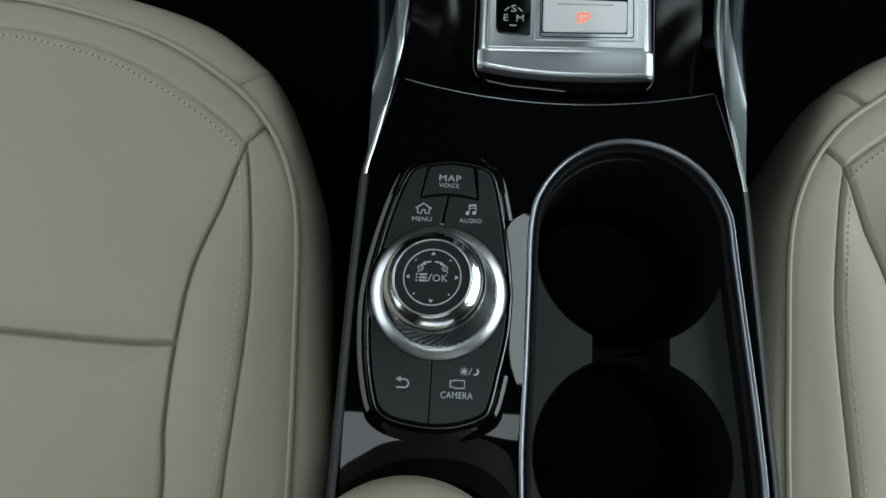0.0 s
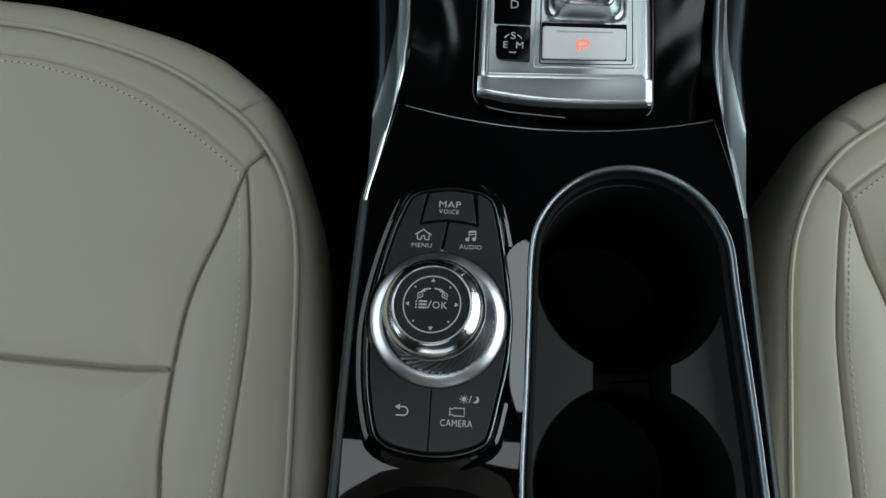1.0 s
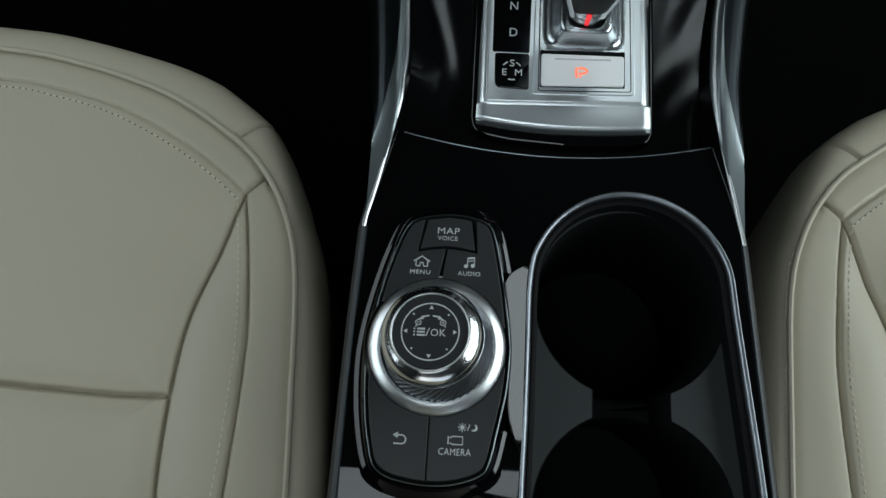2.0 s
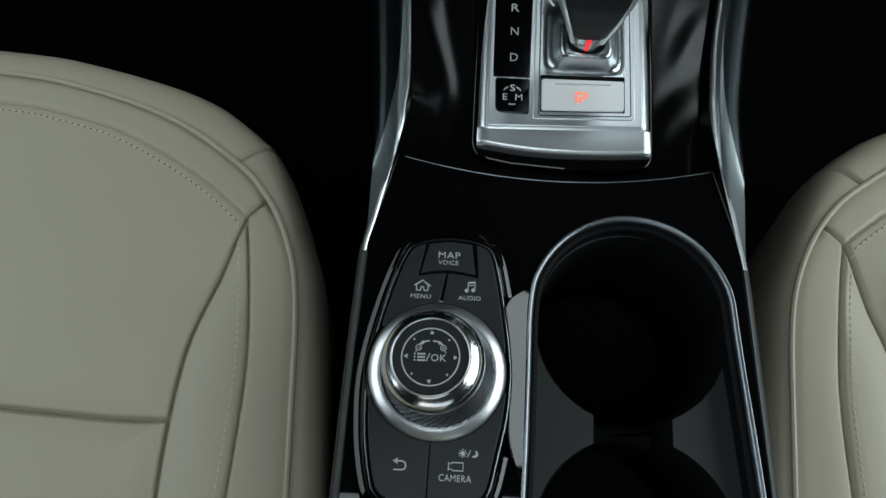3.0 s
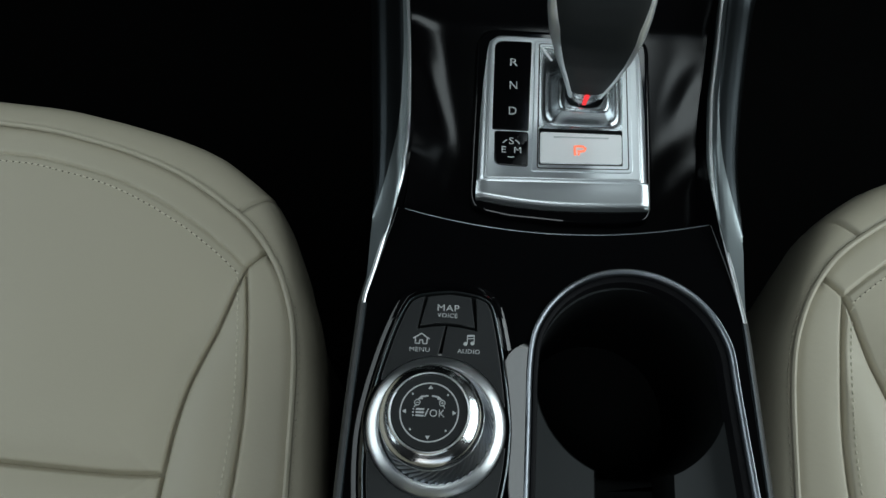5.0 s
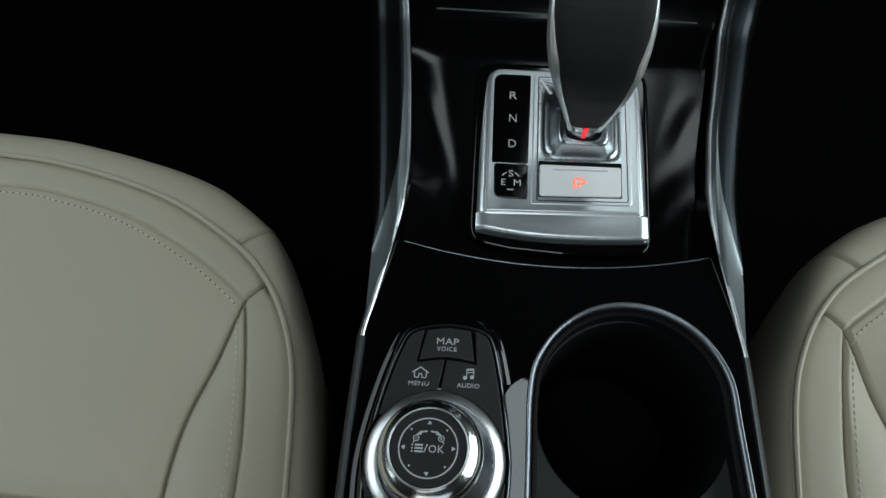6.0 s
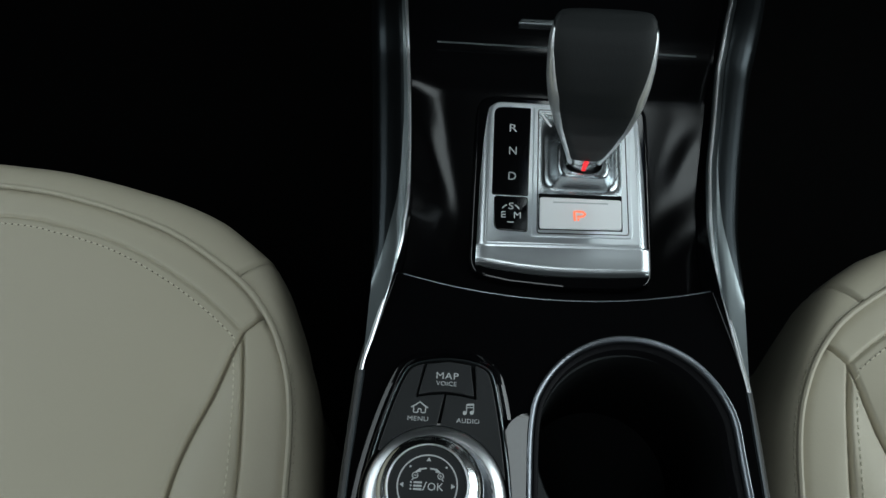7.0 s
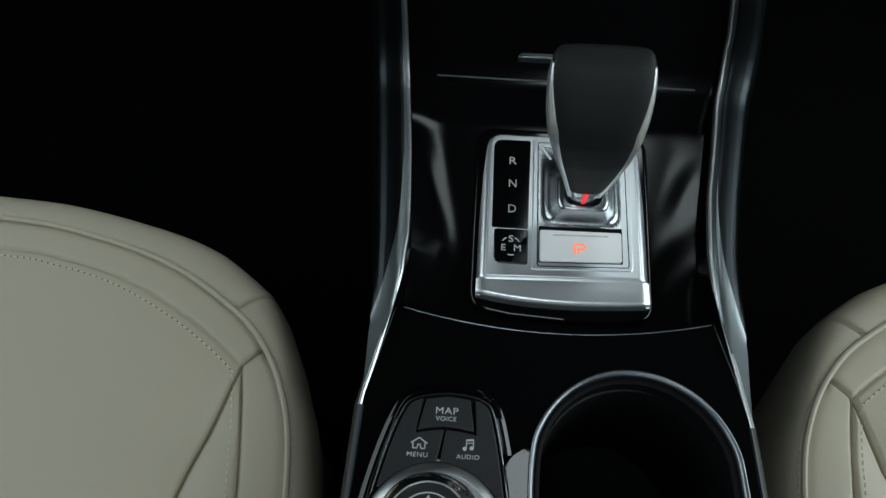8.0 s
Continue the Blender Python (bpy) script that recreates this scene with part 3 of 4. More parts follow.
part("knob_collar", turned([(2.60, 0.75), (2.60, 0.93), (2.585, 1.0), (2.55, 1.07), (2.49, 1.14), (2.41, 1.20), (2.31, 1.26), (2.21, 1.31), (2.16, 1.325), (2.145, 1.315), (2.135, 1.30), (2.12, 1.31), (2.08, 1.30), (2.06, 1.22), (2.06, 1.05)], RX, RY, 128), SATIN, panel, "satin chrome collar ring")
part("collar_line", turned([(2.72, 0.9), (2.72, 1.0), (2.68, 1.05), (2.61, 1.03), (2.60, 0.9)], RX, RY, 128), GLOSS, panel)
knob = part("rotary_knob", leaned(turned([(1.62, 2.10), (1.73, 2.14), (1.80, 2.24), (1.835, 2.40), (1.845, 2.57), (1.835, 2.72), (1.805, 2.85), (1.755, 2.955), (1.69, 3.04), (1.61, 3.115), (1.52, 3.18), (1.44, 3.23), (1.395, 3.265), (1.375, 3.315), (1.355, 3.345), (1.32, 3.34), (1.29, 3.26)], RX, RY, 128)), CHROME, panel, "bright chrome rotary knob")
part("face_ring", leaned(loft([[(RX + (1.36 + 0.035 * math.cos(a)) * math.cos(b), RY + (1.36 + 0.035 * math.cos(a)) * math.sin(b), 3.335 + 0.03 * math.sin(a)) for b in np.linspace(0, 2 * math.pi, 97)[:-1]] for a in np.linspace(-0.6, math.pi + 0.6, 9)][::-1])), SATIN, knob, "thin bright ring round the face")
teeth, rings = 46, []
for j in range(9):
    z = 1.15 + 1.0 * j / 8
    r = 2.05 - 0.30 * (j / 8)
    tw = 0.42 * j / 8
    rings.append([(RX + (r + 0.06 * (1 if (k % 4) in (0, 1) else -1)) * math.cos(2 * math.pi * k / (teeth * 4) + tw), RY + (r + 0.06 * (1 if (k % 4) in (0, 1) else -1)) * math.sin(2 * math.pi * k / (teeth * 4) + tw), z) for k in range(teeth * 4)])
part("knurled_band", leaned(loft(rings)), RIM, knob, "dark chrome band with slanted knurling")
face = part("touch_face", leaned(slab(circle(RX, RY, 1.30, 72), 3.0, 3.30, 0.04)), SOFTBLACK, knob, "soft black knob face with white symbols")
FT = 3.302
signs = [stroke(circle(RX, RY, 1.00, 72), 0.045, FT, True)]
for k in range(4):
    a = radians(90 * k)
    px, py = RX + 0.86 * math.cos(a), RY + 0.86 * math.sin(a)
    c, s = math.cos(a), math.sin(a)
    signs.append(flat([(px + 0.07 * c, py + 0.07 * s), (px - 0.06 * c - 0.08 * s, py - 0.06 * s + 0.08 * c), (px - 0.06 * c + 0.08 * s, py - 0.06 * s - 0.08 * c)], FT))
    b = a + math.pi / 4
    signs.append(flat(circle(RX + 0.86 * math.cos(b), RY + 0.86 * math.sin(b), 0.035, 10), FT))
for k in range(3):
    signs.append(stroke([(RX - 0.46, RY + 0.09 - 0.11 * k), (RX - 0.18, RY + 0.09 - 0.11 * k)], 0.06, FT))
    signs.append(flat(circle(RX - 0.55, RY + 0.09 - 0.11 * k, 0.032, 8), FT))
signs.append(stroke([(RX - 0.14, RY - 0.16), (RX - 0.03, RY + 0.12)], 0.035, FT))
signs.append(fitted("OK", 0.52, 0.25, RX + 0.28, RY - 0.03, FT))
for s in (-1, 1):
    mx, my = RX + s * 0.43, RY + 0.32
    signs.append(stroke(circle(mx, my, 0.095, 16), 0.03, FT, True))
    signs.append(stroke([(mx - 0.045, my), (mx + 0.045, my)], 0.025, FT))
    signs.append(stroke([(mx + s * 0.05, my - 0.09), (mx + s * 0.10, my - 0.17)], 0.03, FT))
    a = circle(RX, RY - 0.30, 0.86, 8, 90 - s * 4, 90 - s * 20)
    signs.append(stroke(a, 0.05, FT))
    ex, ey = a[-1]
    signs.append(flat([(ex + s * 0.15, ey - 0.09), (ex - s * 0.02, ey + 0.07), (ex - s * 0.05, ey - 0.07)], FT))
signs.append(stroke([(RX + 0.43, RY + 0.275), (RX + 0.43, RY + 0.365)], 0.025, FT))
part("symbol", leaned(join(*signs)), PRINT, face)

# ---------------------------------------------------------------- gear selector
gear = thing("gear_selector", 0, 3, -0.6, "silver gear selector plate with black leather lever", "gear selector")
skirt = rounded([(-3.95, -1.55), (-2.2, -1.85), (0.1, -1.98), (2.4, -1.92), (3.95, -1.7), (3.98, 7.45), (-3.95, 7.45)], [1.0, 0.6, 0.6, 0.6, 1.0, 1.0, 1.0], 6)
sv, sf = slab(skirt, -1.3, -0.55, 0.18)
part("skirt", ([(x, y, z + 0.06 * (y + 1.9)) for x, y, z in sv], sf), GLOSS, gear, "gloss black raised skirt")
plate = rounded([(-3.36, -0.30), (3.40, -0.10), (3.42, 7.12), (-3.36, 7.12)], [0.2, 0.2, 0.7, 0.7], 6)
part("plate_frame", loft([[(x, y, z) for x, y in inset(plate, d)] for d, z in ((0.06, -0.02), (-0.02, -0.03), (-0.10, -0.07), (-0.20, -0.15), (-0.27, -0.24), (-0.30, -0.36), (-0.30, -0.7))][::-1]), PLATE, gear, "satin silver sloped frame round the plate")
part("plate", slab(plate, -0.5, 0.0, 0.10), PLATE, gear, "satin silver selector plate")
rings = []
for x in np.linspace(-3.68, 3.72, 41):
    e = (x / 3.7) ** 2
    y0 = -0.30 + 0.0287 * (x + 3.5)
    ym = -1.42 + 0.34 * e * (1 if x < 0 else 0.5)
    drop = 0.13 * (max(0, abs(x) - 3.3) / 0.4) ** 2
    rings.append([(x, y0 - 0.02, -0.02 - drop), (x, y0 - 0.06, -0.07 - drop), (x, y0 - 0.30, -0.09 - drop), (x, ym + 0.26, -0.10 - drop), (x, ym + 0.21, -0.11 - drop), (x, ym + 0.16, -0.135 - drop), (x, ym + 0.11, -0.175 - drop), (x, ym + 0.06, -0.23 - drop), (x, ym + 0.02, -0.32), (x, ym, -0.7)])
part("front_lip", loft(rings[::-1], closed=False), PLATE, gear, "satin silver lip in front of the plate")
strip = rounded([(-3.10, 2.08), (-1.50, 2.08), (-1.42, 6.76), (-3.12, 6.76)], [0.1, 0.1, 0.1, 0.45], 5)
strip_ob = part("position_strip", slab(strip, -0.1, 0.035, 0.03), GLOSS, gear, "gloss black strip with gear letters")
for t, y in (("R", 5.60), ("N", 4.38), ("D", 3.06)):
    part("print", fitted(t, 0.34, 0.40, -2.22, y, 0.036), PRINT, strip_ob)
mode = part("mode_button", slab(rounded([(-2.97, 0.36), (-1.50, 0.32), (-1.50, 2.02), (-2.99, 2.02)], [0.35, 0.14, 0.14, 0.14], 4), -0.1, 0.08, 0.05), GLOSS, gear, "gloss black mode button")
part("print", join(fitted("S", 0.22, 0.32, -2.24, 1.52, 0.082), fitted("E", 0.19, 0.30, -2.56, 1.08, 0.082), fitted("M", 0.30, 0.30, -1.96, 1.08, 0.082), stroke(circle(-2.25, 1.18, 0.42, 8, 150, 115), 0.05, 0.081), stroke(circle(-2.25, 1.18, 0.42, 8, 65, 30), 0.05, 0.081), stroke(circle(-2.25, 1.14, 0.42, 8, 250, 290), 0.05, 0.081)), PRINT, mode)
part("inner_plate", slab(rounded([(-1.34, 0.12), (3.02, 0.26), (3.06, 6.82), (-1.30, 6.82)], [0.12, 0.25, 0.3, 0.12], 4), -0.1, 0.05, 0.04), PLATE, gear, "satin silver inner plate")
part("groove", loft([[(x, y, 0.053) for x, y in inset(rounded([(-1.12, 0.26), (2.86, 0.40), (2.90, 6.7), (-1.10, 6.7)], 0.15, 4), d)] for d in (0.0, 0.045)]), WELL, gear)
pb = part("park_button", slab(rounded([(-1.0, 0.50), (2.52, 0.62), (2.56, 2.06), (-1.0, 2.02)], 0.12, 4), 0.0, 0.16, 0.05), SILVERLID, gear, "pale silver park button with an orange letter")
part("gap", slab(rounded([(-1.05, 0.45), (2.58, 0.57), (2.61, 2.32), (-1.05, 2.24)], 0.06, 3), 0.0, 0.056, 0.004, 1), WELL, gear)
part("slit", flat(rounded([(-0.42, 1.74), (1.98, 1.80), (1.98, 1.87), (-0.42, 1.81)], 0.03, 3), 0.16), PRINT, pb)
letter = join(stroke([(0.52, 0.92), (0.50, 1.12), (0.50, 1.36), (0.68, 1.38), (0.86, 1.37), (0.97, 1.27), (0.90, 1.16), (0.76, 1.13), (0.62, 1.12)], 0.10, 0.163), stroke([(0.66, 0.93), (0.68, 1.05)], 0.08, 0.163))
part("letter", letter, ORANGE, pb, "glowing orange letter")
part("chevron", stroke([(-0.40, 6.42), (-0.96, 6.44), (-0.50, 5.72)], 0.11, 0.105), WHITE, gear, "white outline arrow mark")


def ellipse(cx, cy, a, b, z, n=64, p=2.6, tilt=0.0):
    out = []
    for k in range(n):
        t = 2 * math.pi * k / n
        c, s = math.cos(t), math.sin(t)
        x = a * math.copysign(abs(c) ** (2 / p), c)
        y = b * math.copysign(abs(s) ** (2 / p), s)
        out.append((cx + x, cy + y, z + tilt * y))
    return out


boot = [ellipse(0.82 - 0.03 * u, 4.35 - 0.80 * u**0.8, 1.80 - 0.68 * u**0.75, 2.02 - 1.06 * u**0.75, 0.076 + 0.86 * u**2.0, 64, 8 - 3.4 * u) for u in np.linspace(0, 1, 18)]
boot += [ellipse(0.79, 3.54, 1.08, 0.92, 0.99, 64, 4.4), ellipse(0.79, 3.53, 1.02, 0.87, 1.03, 64, 4.2), ellipse(0.79, 3.52, 0.82, 0.76, 1.05, 64, 3)]
part("boot_tray", slab(rounded([(-1.06, 2.22), (2.62, 2.30), (2.74, 6.55), (-1.06, 6.55)], 0.25, 5), -0.05, 0.062, 0.01, 2), DARKCHROME, gear, "smoked chrome tray under the lever")
part("boot", loft(boot), DARKCHROME, gear, "polished metal lever boot", sharp=75)
lever = part("lever", loft([ellipse(0.78, 3.52, 0.74, 0.70, 0.7), ellipse(0.76, 3.52, 0.70, 0.66, 1.0), ellipse(0.74, 3.55, 0.74, 0.70, 1.4), ellipse(0.72, 3.6, 0.84, 0.80, 2.0), ellipse(0.70, 3.65, 0.90, 0.86, 2.3)], cap1=True), CHROME, gear, "chrome gear lever with leather grip")
STATIONS = ((1.5, 0.74, 3.52, 0.70, 0.66), (2.2, 0.71, 3.52, 0.88, 0.80), (3.2, 0.66, 3.55, 1.16, 0.98), (4.4, 0.58, 3.62, 1.50, 1.14), (5.6, 0.50, 3.76, 1.78, 1.20), (6.6, 0.43, 3.94, 1.90, 1.12), (7.3, 0.40, 4.12, 1.94, 0.98), (7.9, 0.37, 4.32, 1.93, 0.80), (8.3, 0.36, 4.50, 1.88, 0.62), (8.55, 0.36, 4.66, 1.80, 0.46), (8.70, 0.36, 4.80, 1.66, 0.28), (8.74, 0.36, 4.86, 1.3, 0.12))


def grip(z):
    return [float(np.interp(z, [s[0] for s in STATIONS], [s[k] for s in STATIONS])) for k in (1, 2, 3, 4)]


def tall(z):
    """The grip is a little lower than its stations."""
    return z if z < 3 else 3 + (z - 3) * 0.972


zs = list(np.linspace(2.1, 8.2, 40)) + [8.3, 8.4, 8.48, 8.55, 8.6, 8.65, 8.70, 8.72, 8.74]
part("leather_grip", loft([ellipse(*grip(z), tall(z), 64, 3.2) for z in zs], cap1=True), GRIP, lever, "black leather grip")
for sgn in (-1, 1):
    rings = []
    for z in np.linspace(1.45, 8.42, 46):
        cx, cy, a, b = grip(z)
        w = min(1.0, (8.46 - z) / 2.2) ** 0.7
        row = []
        for t in np.linspace(-1.0, 1.0, 15):
            ang = 0.12 + (t - 1) / 2 * (0.40 + 0.55 * w)
            c, s = math.cos(ang), math.sin(ang)
            g = 0.09 * (0.3 + 0.7 * w) * (1 - t**4) - 0.01
            row.append((cx + sgn * (a + g) * abs(c) ** (2 / 3.2), cy + (b + g) * math.copysign(abs(s) ** (2 / 3.2), s), tall(z)))
        rings.append(row if sgn < 0 else row[::-1])
    part("chrome_strip", loft(rings, closed=False), BRUSHED, lever, "satin chrome side strip")
part("lower_collar", loft([ellipse(*grip(z), z, 64, 2.8) for z in np.linspace(1.35, 2.12, 8)]), CHROME, lever, "chrome lower collar")
part("gear_lamp", loft([[(0.73 + 0.75 * sx * w, 3.55 - d, z) for sx in (-1, -0.5, 0, 0.5, 1)] for z, w, d in ((1.15, 0.10, 0.72), (1.5, 0.12, 0.74), (1.9, 0.13, 0.82), (2.15, 0.12, 0.89))], closed=False), RED, lever, "glowing red lamp strip")

# ---------------------------------------------------------------- armrest
pad = ccw(circle(-5.4, -21.75, 4.1, 40, 0, 180) + [(-9.5, -48), (-1.3, -48)])
rings = [[(x, y, 0.4) for x, y in inset(pad, 0.5)], [(x, y, 1.0) for x, y in pad], [(x, y, 3.2) for x, y in pad]]
for k in range(1, 9):
    a = math.pi / 2 * k / 8
    rings.append([(x, y, 3.2 + 1.3 * math.sin(a)) for x, y in inset(pad, 1.5 * (1 - math.cos(a)))])
arm = thing("armrest", -5.4, -32, -2.5, "beige leather armrest pad behind the console panel", "armrest")
part("pad", loft(rings, cap0=True, cap1=True), LEATHER, arm)
part("base", slab(inset(pad, 0.6), -2.5, 0.45, 0.1), TRIMBLACK, arm, "black armrest base")

# ---------------------------------------------------------------- seats
def polyline_distance(p, line):
    """Distance of plan points to a plan polyline."""
    best = np.full(len(p), 1e9)
    for a, b in zip(line[:-1], line[1:]):
        d = b - a
        t = np.clip(((p - a) @ d) / max(d @ d, 1e-9), 0, 1)
        best = np.minimum(best, np.hypot(*(p - a - t[:, None] * d).T))
    return best


PIPE = spline([(-59, -46), (-60, -20), (-57, -4), (-48, 1.6), (-38, 2.8), (-26.2, 2.2), (-21.9, 1.6), (-17.7, 0.3), (-14.45, -1.65), (-12.85, -3.2), (-11.7, -5.2), (-11.0, -7.8), (-10.65, -12.6), (-10.35, -19), (-10.2, -30), (-10.6, -44), (-12.5, -47.5), (-20, -48.2), (-35, -48.4), (-50, -48.2), (-57.5, -47.5), (-59, -46)], 1400)
SEAM_FRONT = spline([(-58, -8), (-48, -0.8), (-38, 0.9), (-25.6, 0.65), (-22.7, 0.3), (-19.8, -0.45), (-16.8, -1.9), (-14.7, -3.3), (-13.55, -4.25)], 70)
SEAM_LINK = spline([(-13.55, -4.25), (-13.2, -3.85), (-12.75, -3.45), (-12.5, -3.65)], 20)
SEAM_INNER = spline([(-13.55, -4.25), (-13.85, -5.3), (-14.3, -6.8), (-15.25, -9.8), (-15.6, -13), (-15.65, -16.5), (-15.4, -19.2), (-15.2, -30), (-15.6, -46)], 60)
SEAM_BOLSTER = spline([(-13.55, -4.25), (-13.35, -5.4), (-12.98, -7.8), (-12.72, -10.4), (-12.72, -13), (-12.85, -16.2), (-12.95, -19), (-13.0, -30), (-13.2, -46)], 60)
SEAM_ACROSS = spline([(-15.6, -13.1), (-17.3, -13.18), (-19.3, -13.12), (-22.9, -12.95), (-30, -12.4), (-45, -12.0)], 30)
SEAM_CORNER = (-14.35, -1.75)


def seat_z(p):
    """Height of the cushion's top over its plan."""
    p = np.asarray(p, float)
    din = polyline_distance(p, PIPE[::8])
    z = -2.05 + 0.55 * (1 - np.exp(-din / 5.0)) - 0.012 * np.clip(-14 - p[:, 1], 0, 20)
    x, y = p.T
    z += 0.02 * np.sin(0.55 * x + 1.3 * np.sin(0.31 * y)) * np.sin(0.48 * y + 0.21 * x) + 0.008 * np.sin(1.3 * x - 0.8 * y + 2 * np.sin(0.4 * x))
    cut, hollow = np.zeros(len(p)), np.zeros(len(p))
    for line, depth, wide, low, spread in (
        (SEAM_FRONT, 0.14, 0.085, 0.02, 0.4),
        (SEAM_LINK, 0.26, 0.09, 0.10, 0.4),
        (SEAM_BOLSTER, 0.28, 0.09, 0.08, 0.4),
        (SEAM_INNER, 0.36, 0.10, 0.50, 1.0),
        (SEAM_ACROSS, 0.38, 0.10, 0.40, 0.8),
    ):
        d = polyline_distance(p, line)
        cut = np.maximum(cut, depth * np.exp(-((d / wide) ** 2)))
        if line is SEAM_INNER:
            low = low * np.clip((-4.25 - p[:, 1]) / 3.0, 0.15, 1)
        hollow = np.maximum(hollow, low * np.exp(-((d / spread) ** 1.6)))
    z -= cut + hollow
    z -= 0.10 * np.exp(-((din / 0.28) ** 2))
    return z


def seat_mesh():
    """Plan points from the piping towards the middle, by rows, and the cushion's side below the piping."""
    c = np.array([-36.0, -22.0])
    s = np.r_[0, np.cumsum(np.linalg.norm(np.diff(PIPE, axis=0), axis=1))]
    i0 = s[np.argmin(np.hypot(*(PIPE - (-30, 2.5)).T))]
    i1 = s[np.argmin(np.hypot(*(PIPE - (-10.3, -22)).T))]
    w = np.r_[np.linspace(0, i0, 40, endpoint=False), np.linspace(i0, i1, 760, endpoint=False), np.linspace(i1, s[-1], 60)]
    edge = np.stack([np.interp(w, s, PIPE[:, k]) for k in (0, 1)], 1)
    far = np.hypot(*(c - edge).T)
    steps = np.r_[np.linspace(0, 15, 260), np.linspace(15.6, 40, 14)]
    way = (c - edge) / far[:, None]
    rows = np.array([edge + way * np.minimum(d, far - 0.02)[:, None] for d in steps])
    return w, edge, rows


W, EDGE, ROWS_XY = seat_mesh()
FLAT_XY = ROWS_XY.reshape(-1, 2)
GRID = (W, EDGE, ROWS_XY.shape[:2], np.c_[FLAT_XY, seat_z(FLAT_XY)])


def seat(name, mirror, label):
    def place(v):
        v = np.asarray(v, float).reshape(-1, 3).copy()
        if mirror:
            v[:, 0] = -1.05 - v[:, 0]
            v[:, 1] += 0.2
        return v

    def turn(f):
        return [tuple(reversed(g)) for g in f] if mirror else f

    root = thing(name, 34 if mirror else -35, -22, -30, label, "car seat", "front seats")
    w, edge, (m, n), verts = GRID
    quads = np.array([(a * n + i, (a + 1) * n + i, (a + 1) * n + i + 1, a * n + i + 1) for a in range(m - 1) for i in range(n - 1)])
    mids = verts[quads].mean(1)[:, :2]

    # which panel of the cover each face belongs to
    def side_of(line, p):
        best, sign = np.full(len(p), 1e9), np.zeros(len(p))
        for a, b in zip(line[:-1], line[1:]):
            d = b - a
            t = np.clip(((p - a) @ d) / max(d @ d, 1e-9), 0, 1)
            off = p - a - t[:, None] * d
            dist = np.hypot(*off.T)
            cr = d[0] * off[:, 1] - d[1] * off[:, 0]
            near = dist < best
            best, sign = np.where(near, dist, best), np.where(near, np.sign(cr), sign)
        return sign

    in_front = side_of(np.vstack([SEAM_FRONT, SEAM_INNER[1:3]]), mids) > 0
    right_inner = side_of(SEAM_INNER, mids) > 0
    right_bolster = side_of(SEAM_BOLSTER, mids) > 0
    behind = mids[:, 1] < -4.25 + 0.9 * np.clip(mids[:, 0] + 13.55, 0, 2)
    front_mask = ((mids[:, 0] < -13.55) & in_front) | ((mids[:, 0] >= -13.55) & ~behind)
    outer = ~front_mask & right_bolster & (mids[:, 0] > -15)
    inner = ~front_mask & ~outer & right_inner & (mids[:, 0] > -18)
    centre = ~front_mask & ~outer & ~inner
    thigh = centre & (mids[:, 1] > np.interp(mids[:, 0], SEAM_ACROSS[::-1, 0], SEAM_ACROSS[::-1, 1]))
    for pname, mask in (("front_band", front_mask), ("outer_bolster", outer), ("inner_bolster", inner), ("thigh_panel", thigh), ("seat_panel", centre & ~thigh)):
        q = quads[mask]
        used, inv = np.unique(q, return_inverse=True)
        f = [tuple(r) for r in inv.reshape(-1, 4).tolist()]
        part(pname, (place(verts[used]), turn(f)), LEATHER, root, sharp=80)

    # side of the cushion, rolling over and down from the piping
    tan = np.gradient(edge, axis=0)
    tan /= np.linalg.norm(tan, axis=1, keepdims=True)
    nor = np.stack([-tan[:, 1], tan[:, 0]], 1)
    corner = w[np.argmin(np.hypot(*(edge - ((-14.75, -1.5) if mirror else SEAM_CORNER)).T))]
    wide = np.interp(edge[:, 0], [-28, -20, -16.5, -14.2, -12.8, -11.8], [1.3, 1.42, 1.58, 1.45, 0.98, 0.70]) * np.interp(edge[:, 1], [-17, -8], [1.6, 1.0])
    wide = wide * (np.interp(edge[:, 0], [-15, -12.5], [0.93, 0.8]) if mirror else 1.0)
    side = []
    for d, dz in ((0, -0.08), (0.06, -0.02), (0.16, 0.02), (0.3, 0.0), (0.5, -0.05), (0.7, -0.14), (0.9, -0.29), (1.08, -0.54), (1.22, -0.98), (1.30, -1.6), (1.32, -2.6), (1.24, -4.0), (0.98, -6.0), (0.5, -9.0), (0.0, -14), (-0.4, -27)):
        groove = 0.24 * np.exp(-(((w - corner - d * 0.22) / 0.10) ** 2)) * (0 < d < 1.4)
        side.append(np.c_[edge + nor * (d * wide - groove * 0.4)[:, None], -2.05 + dz - groove])
    part("side_panel", (place(np.array(side)), turn([tuple(g) for g in loft(side, closed=False)[1]])), LEATHER, root, sharp=80)

    keep = (w > 30) & (edge[:, 1] > -30)
    bead = np.c_[edge + nor * 0.04, np.full(len(edge), -2.0)][keep]
    part("piping", tuple((place(v), turn(f)) for v, f in [tube(bead, 0.13, 8)])[0], LEATHER, root, "beige leather piping")

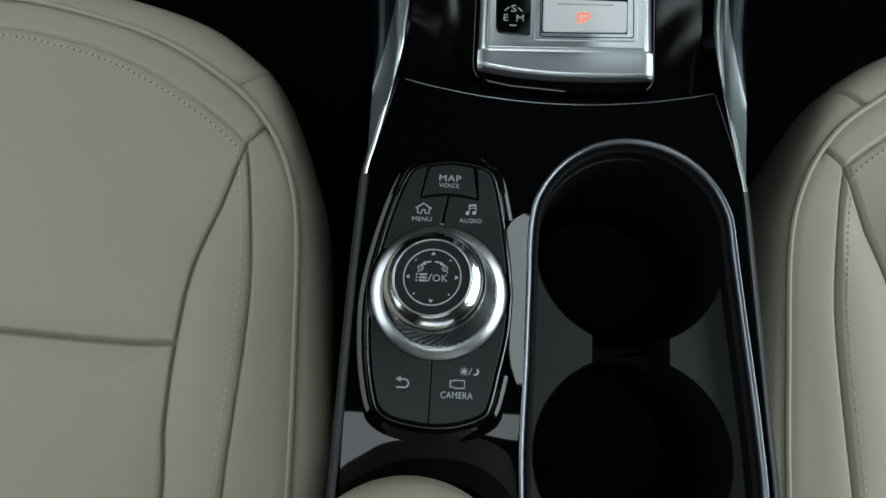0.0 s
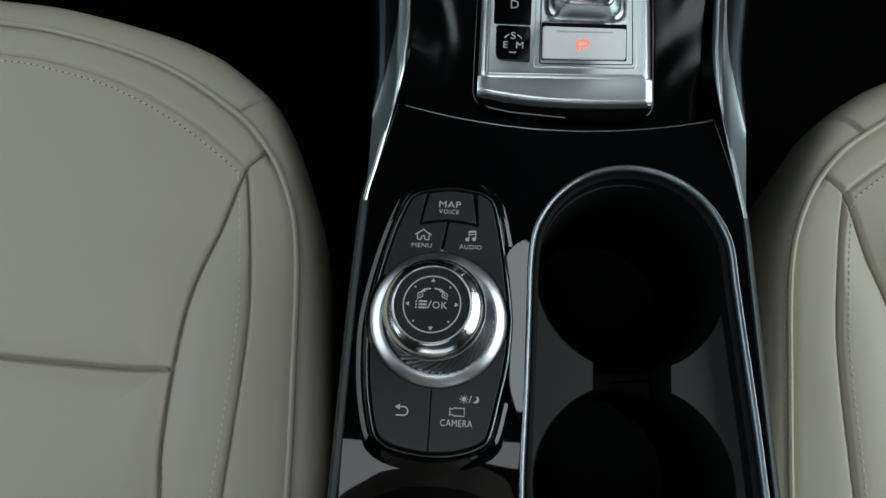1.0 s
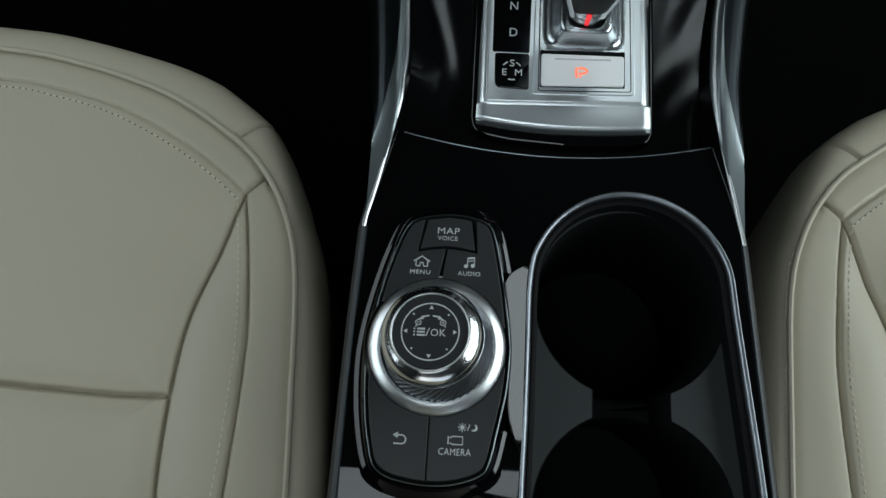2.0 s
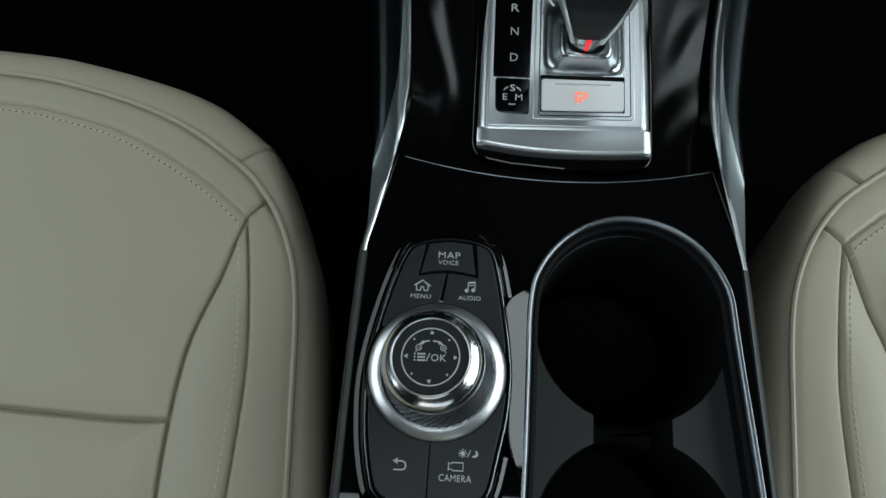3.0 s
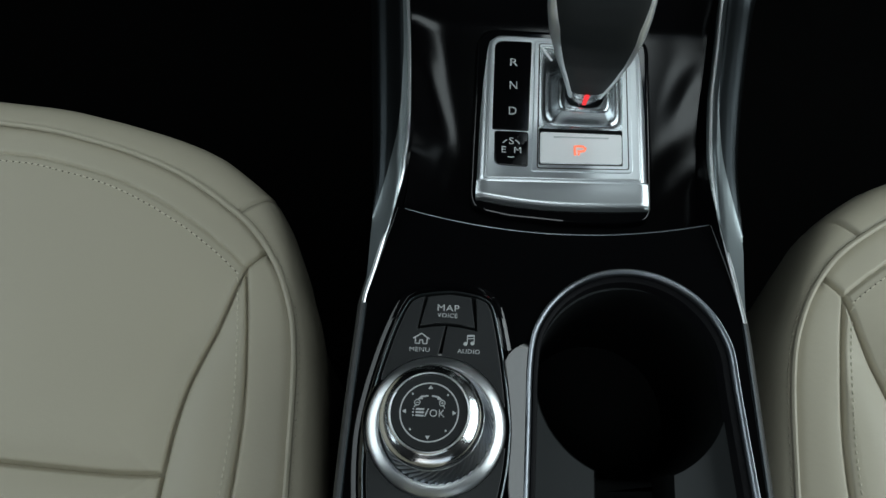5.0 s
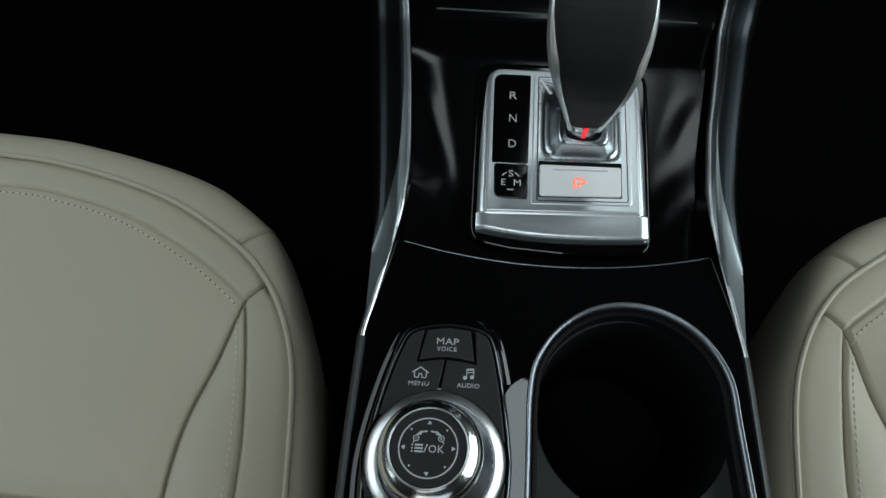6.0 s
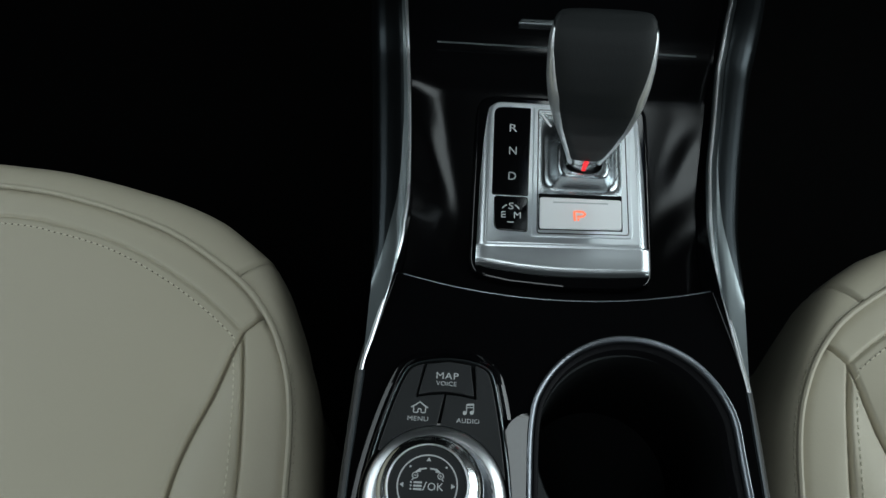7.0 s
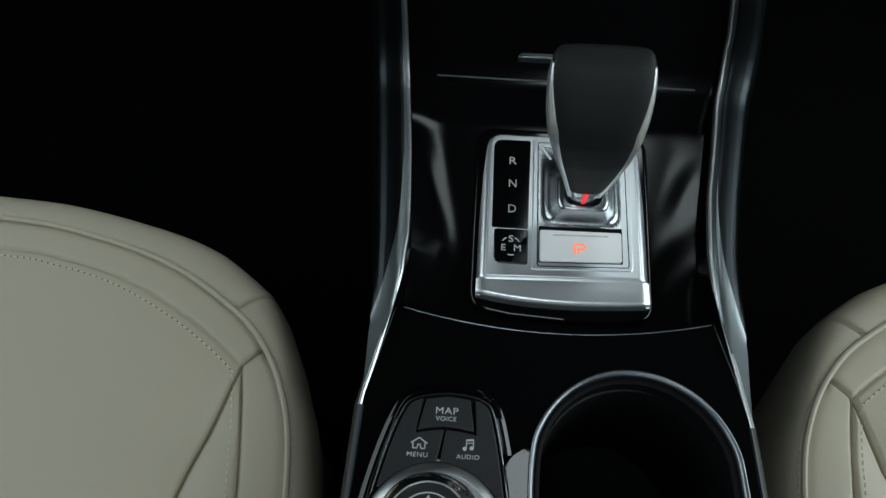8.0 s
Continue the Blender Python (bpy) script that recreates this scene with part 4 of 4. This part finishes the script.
    def stitches(line, shift, pitch, size, lift):
        s = np.r_[0, np.cumsum(np.linalg.norm(np.diff(line, axis=0), axis=1))]
        t = np.gradient(line, axis=0)
        t /= np.linalg.norm(t, axis=1, keepdims=True)
        off = line + shift * np.stack([-t[:, 1], t[:, 0]], 1)
        shapes = []
        for d in np.arange(0.5, s[-1], pitch):
            a, b = (np.array([np.interp(d + e, s, off[:, k]) for k in (0, 1)]) for e in (-size / 2, size / 2))
            if a[0] < -31 or a[1] < -24:
                continue
            mid = (a + b) / 2
            za, zb, zm = seat_z(np.array([a, b, mid])) + lift
            shapes.append(tube([(*a, za - 0.05), (*(0.75 * a + 0.25 * b), za + 0.01), (*mid, zm + 0.02), (*(0.25 * a + 0.75 * b), zb + 0.01), (*b, zb - 0.05)], 0.036, 5))
        return join(*shapes)

    def needle_holes(line, shift, pitch):
        s = np.r_[0, np.cumsum(np.linalg.norm(np.diff(line, axis=0), axis=1))]
        t = np.gradient(line, axis=0)
        t /= np.linalg.norm(t, axis=1, keepdims=True)
        off = line + shift * np.stack([-t[:, 1], t[:, 0]], 1)
        mid = np.array([[np.interp(d, s, off[:, k]) for k in (0, 1)] for d in np.arange(0.5 + pitch / 2, s[-1], pitch)])
        mid = mid[(mid[:, 0] > -31) & (mid[:, 1] > -24)]
        return join(*[flat(circle(x, y, 0.036, 7), z - 0.02, 0.028) for (x, y), z in zip(mid, seat_z(mid))])

    for line, shift in ((SEAM_FRONT, -0.42), (SEAM_BOLSTER, -0.38)):
        v, f = stitches(line, shift, 0.31, 0.20, 0.0)
        tagged(part("stitching", (place(v), turn(f)), THREAD, root, "fine beige stitches"), kind="stuff")
    v, f = needle_holes(SEAM_FRONT, -0.42, 0.31)
    tagged(part("needle_holes", (place(v), turn(f)), HOLE, root, "dark needle holes between the stitches"), kind="stuff")
    out = (edge + nor * 0.24)[keep]
    s = np.r_[0, np.cumsum(np.linalg.norm(np.diff(out, axis=0), axis=1))]
    shapes = []
    for d in np.arange(0.3, s[-1], 0.34):
        a, b = (np.array([np.interp(d + e, s, out[:, k]) for k in (0, 1)]) for e in (-0.12, 0.12))
        if -30 < a[0] and a[1] > -24:
            shapes.append(tube([(*a, -2.10), (*((a + b) / 2), -2.045), (*b, -2.10)], 0.034, 5))
    v, f = join(*shapes)
    tagged(part("stitching", (place(v), turn(f)), LEATHER, root, "fine beige stitches"), kind="stuff")
    return root


seat("driver_seat", False, "beige leather driver seat cushion with stitched bolster")
seat("passenger_seat", True, "beige leather passenger seat cushion with stitched bolster")
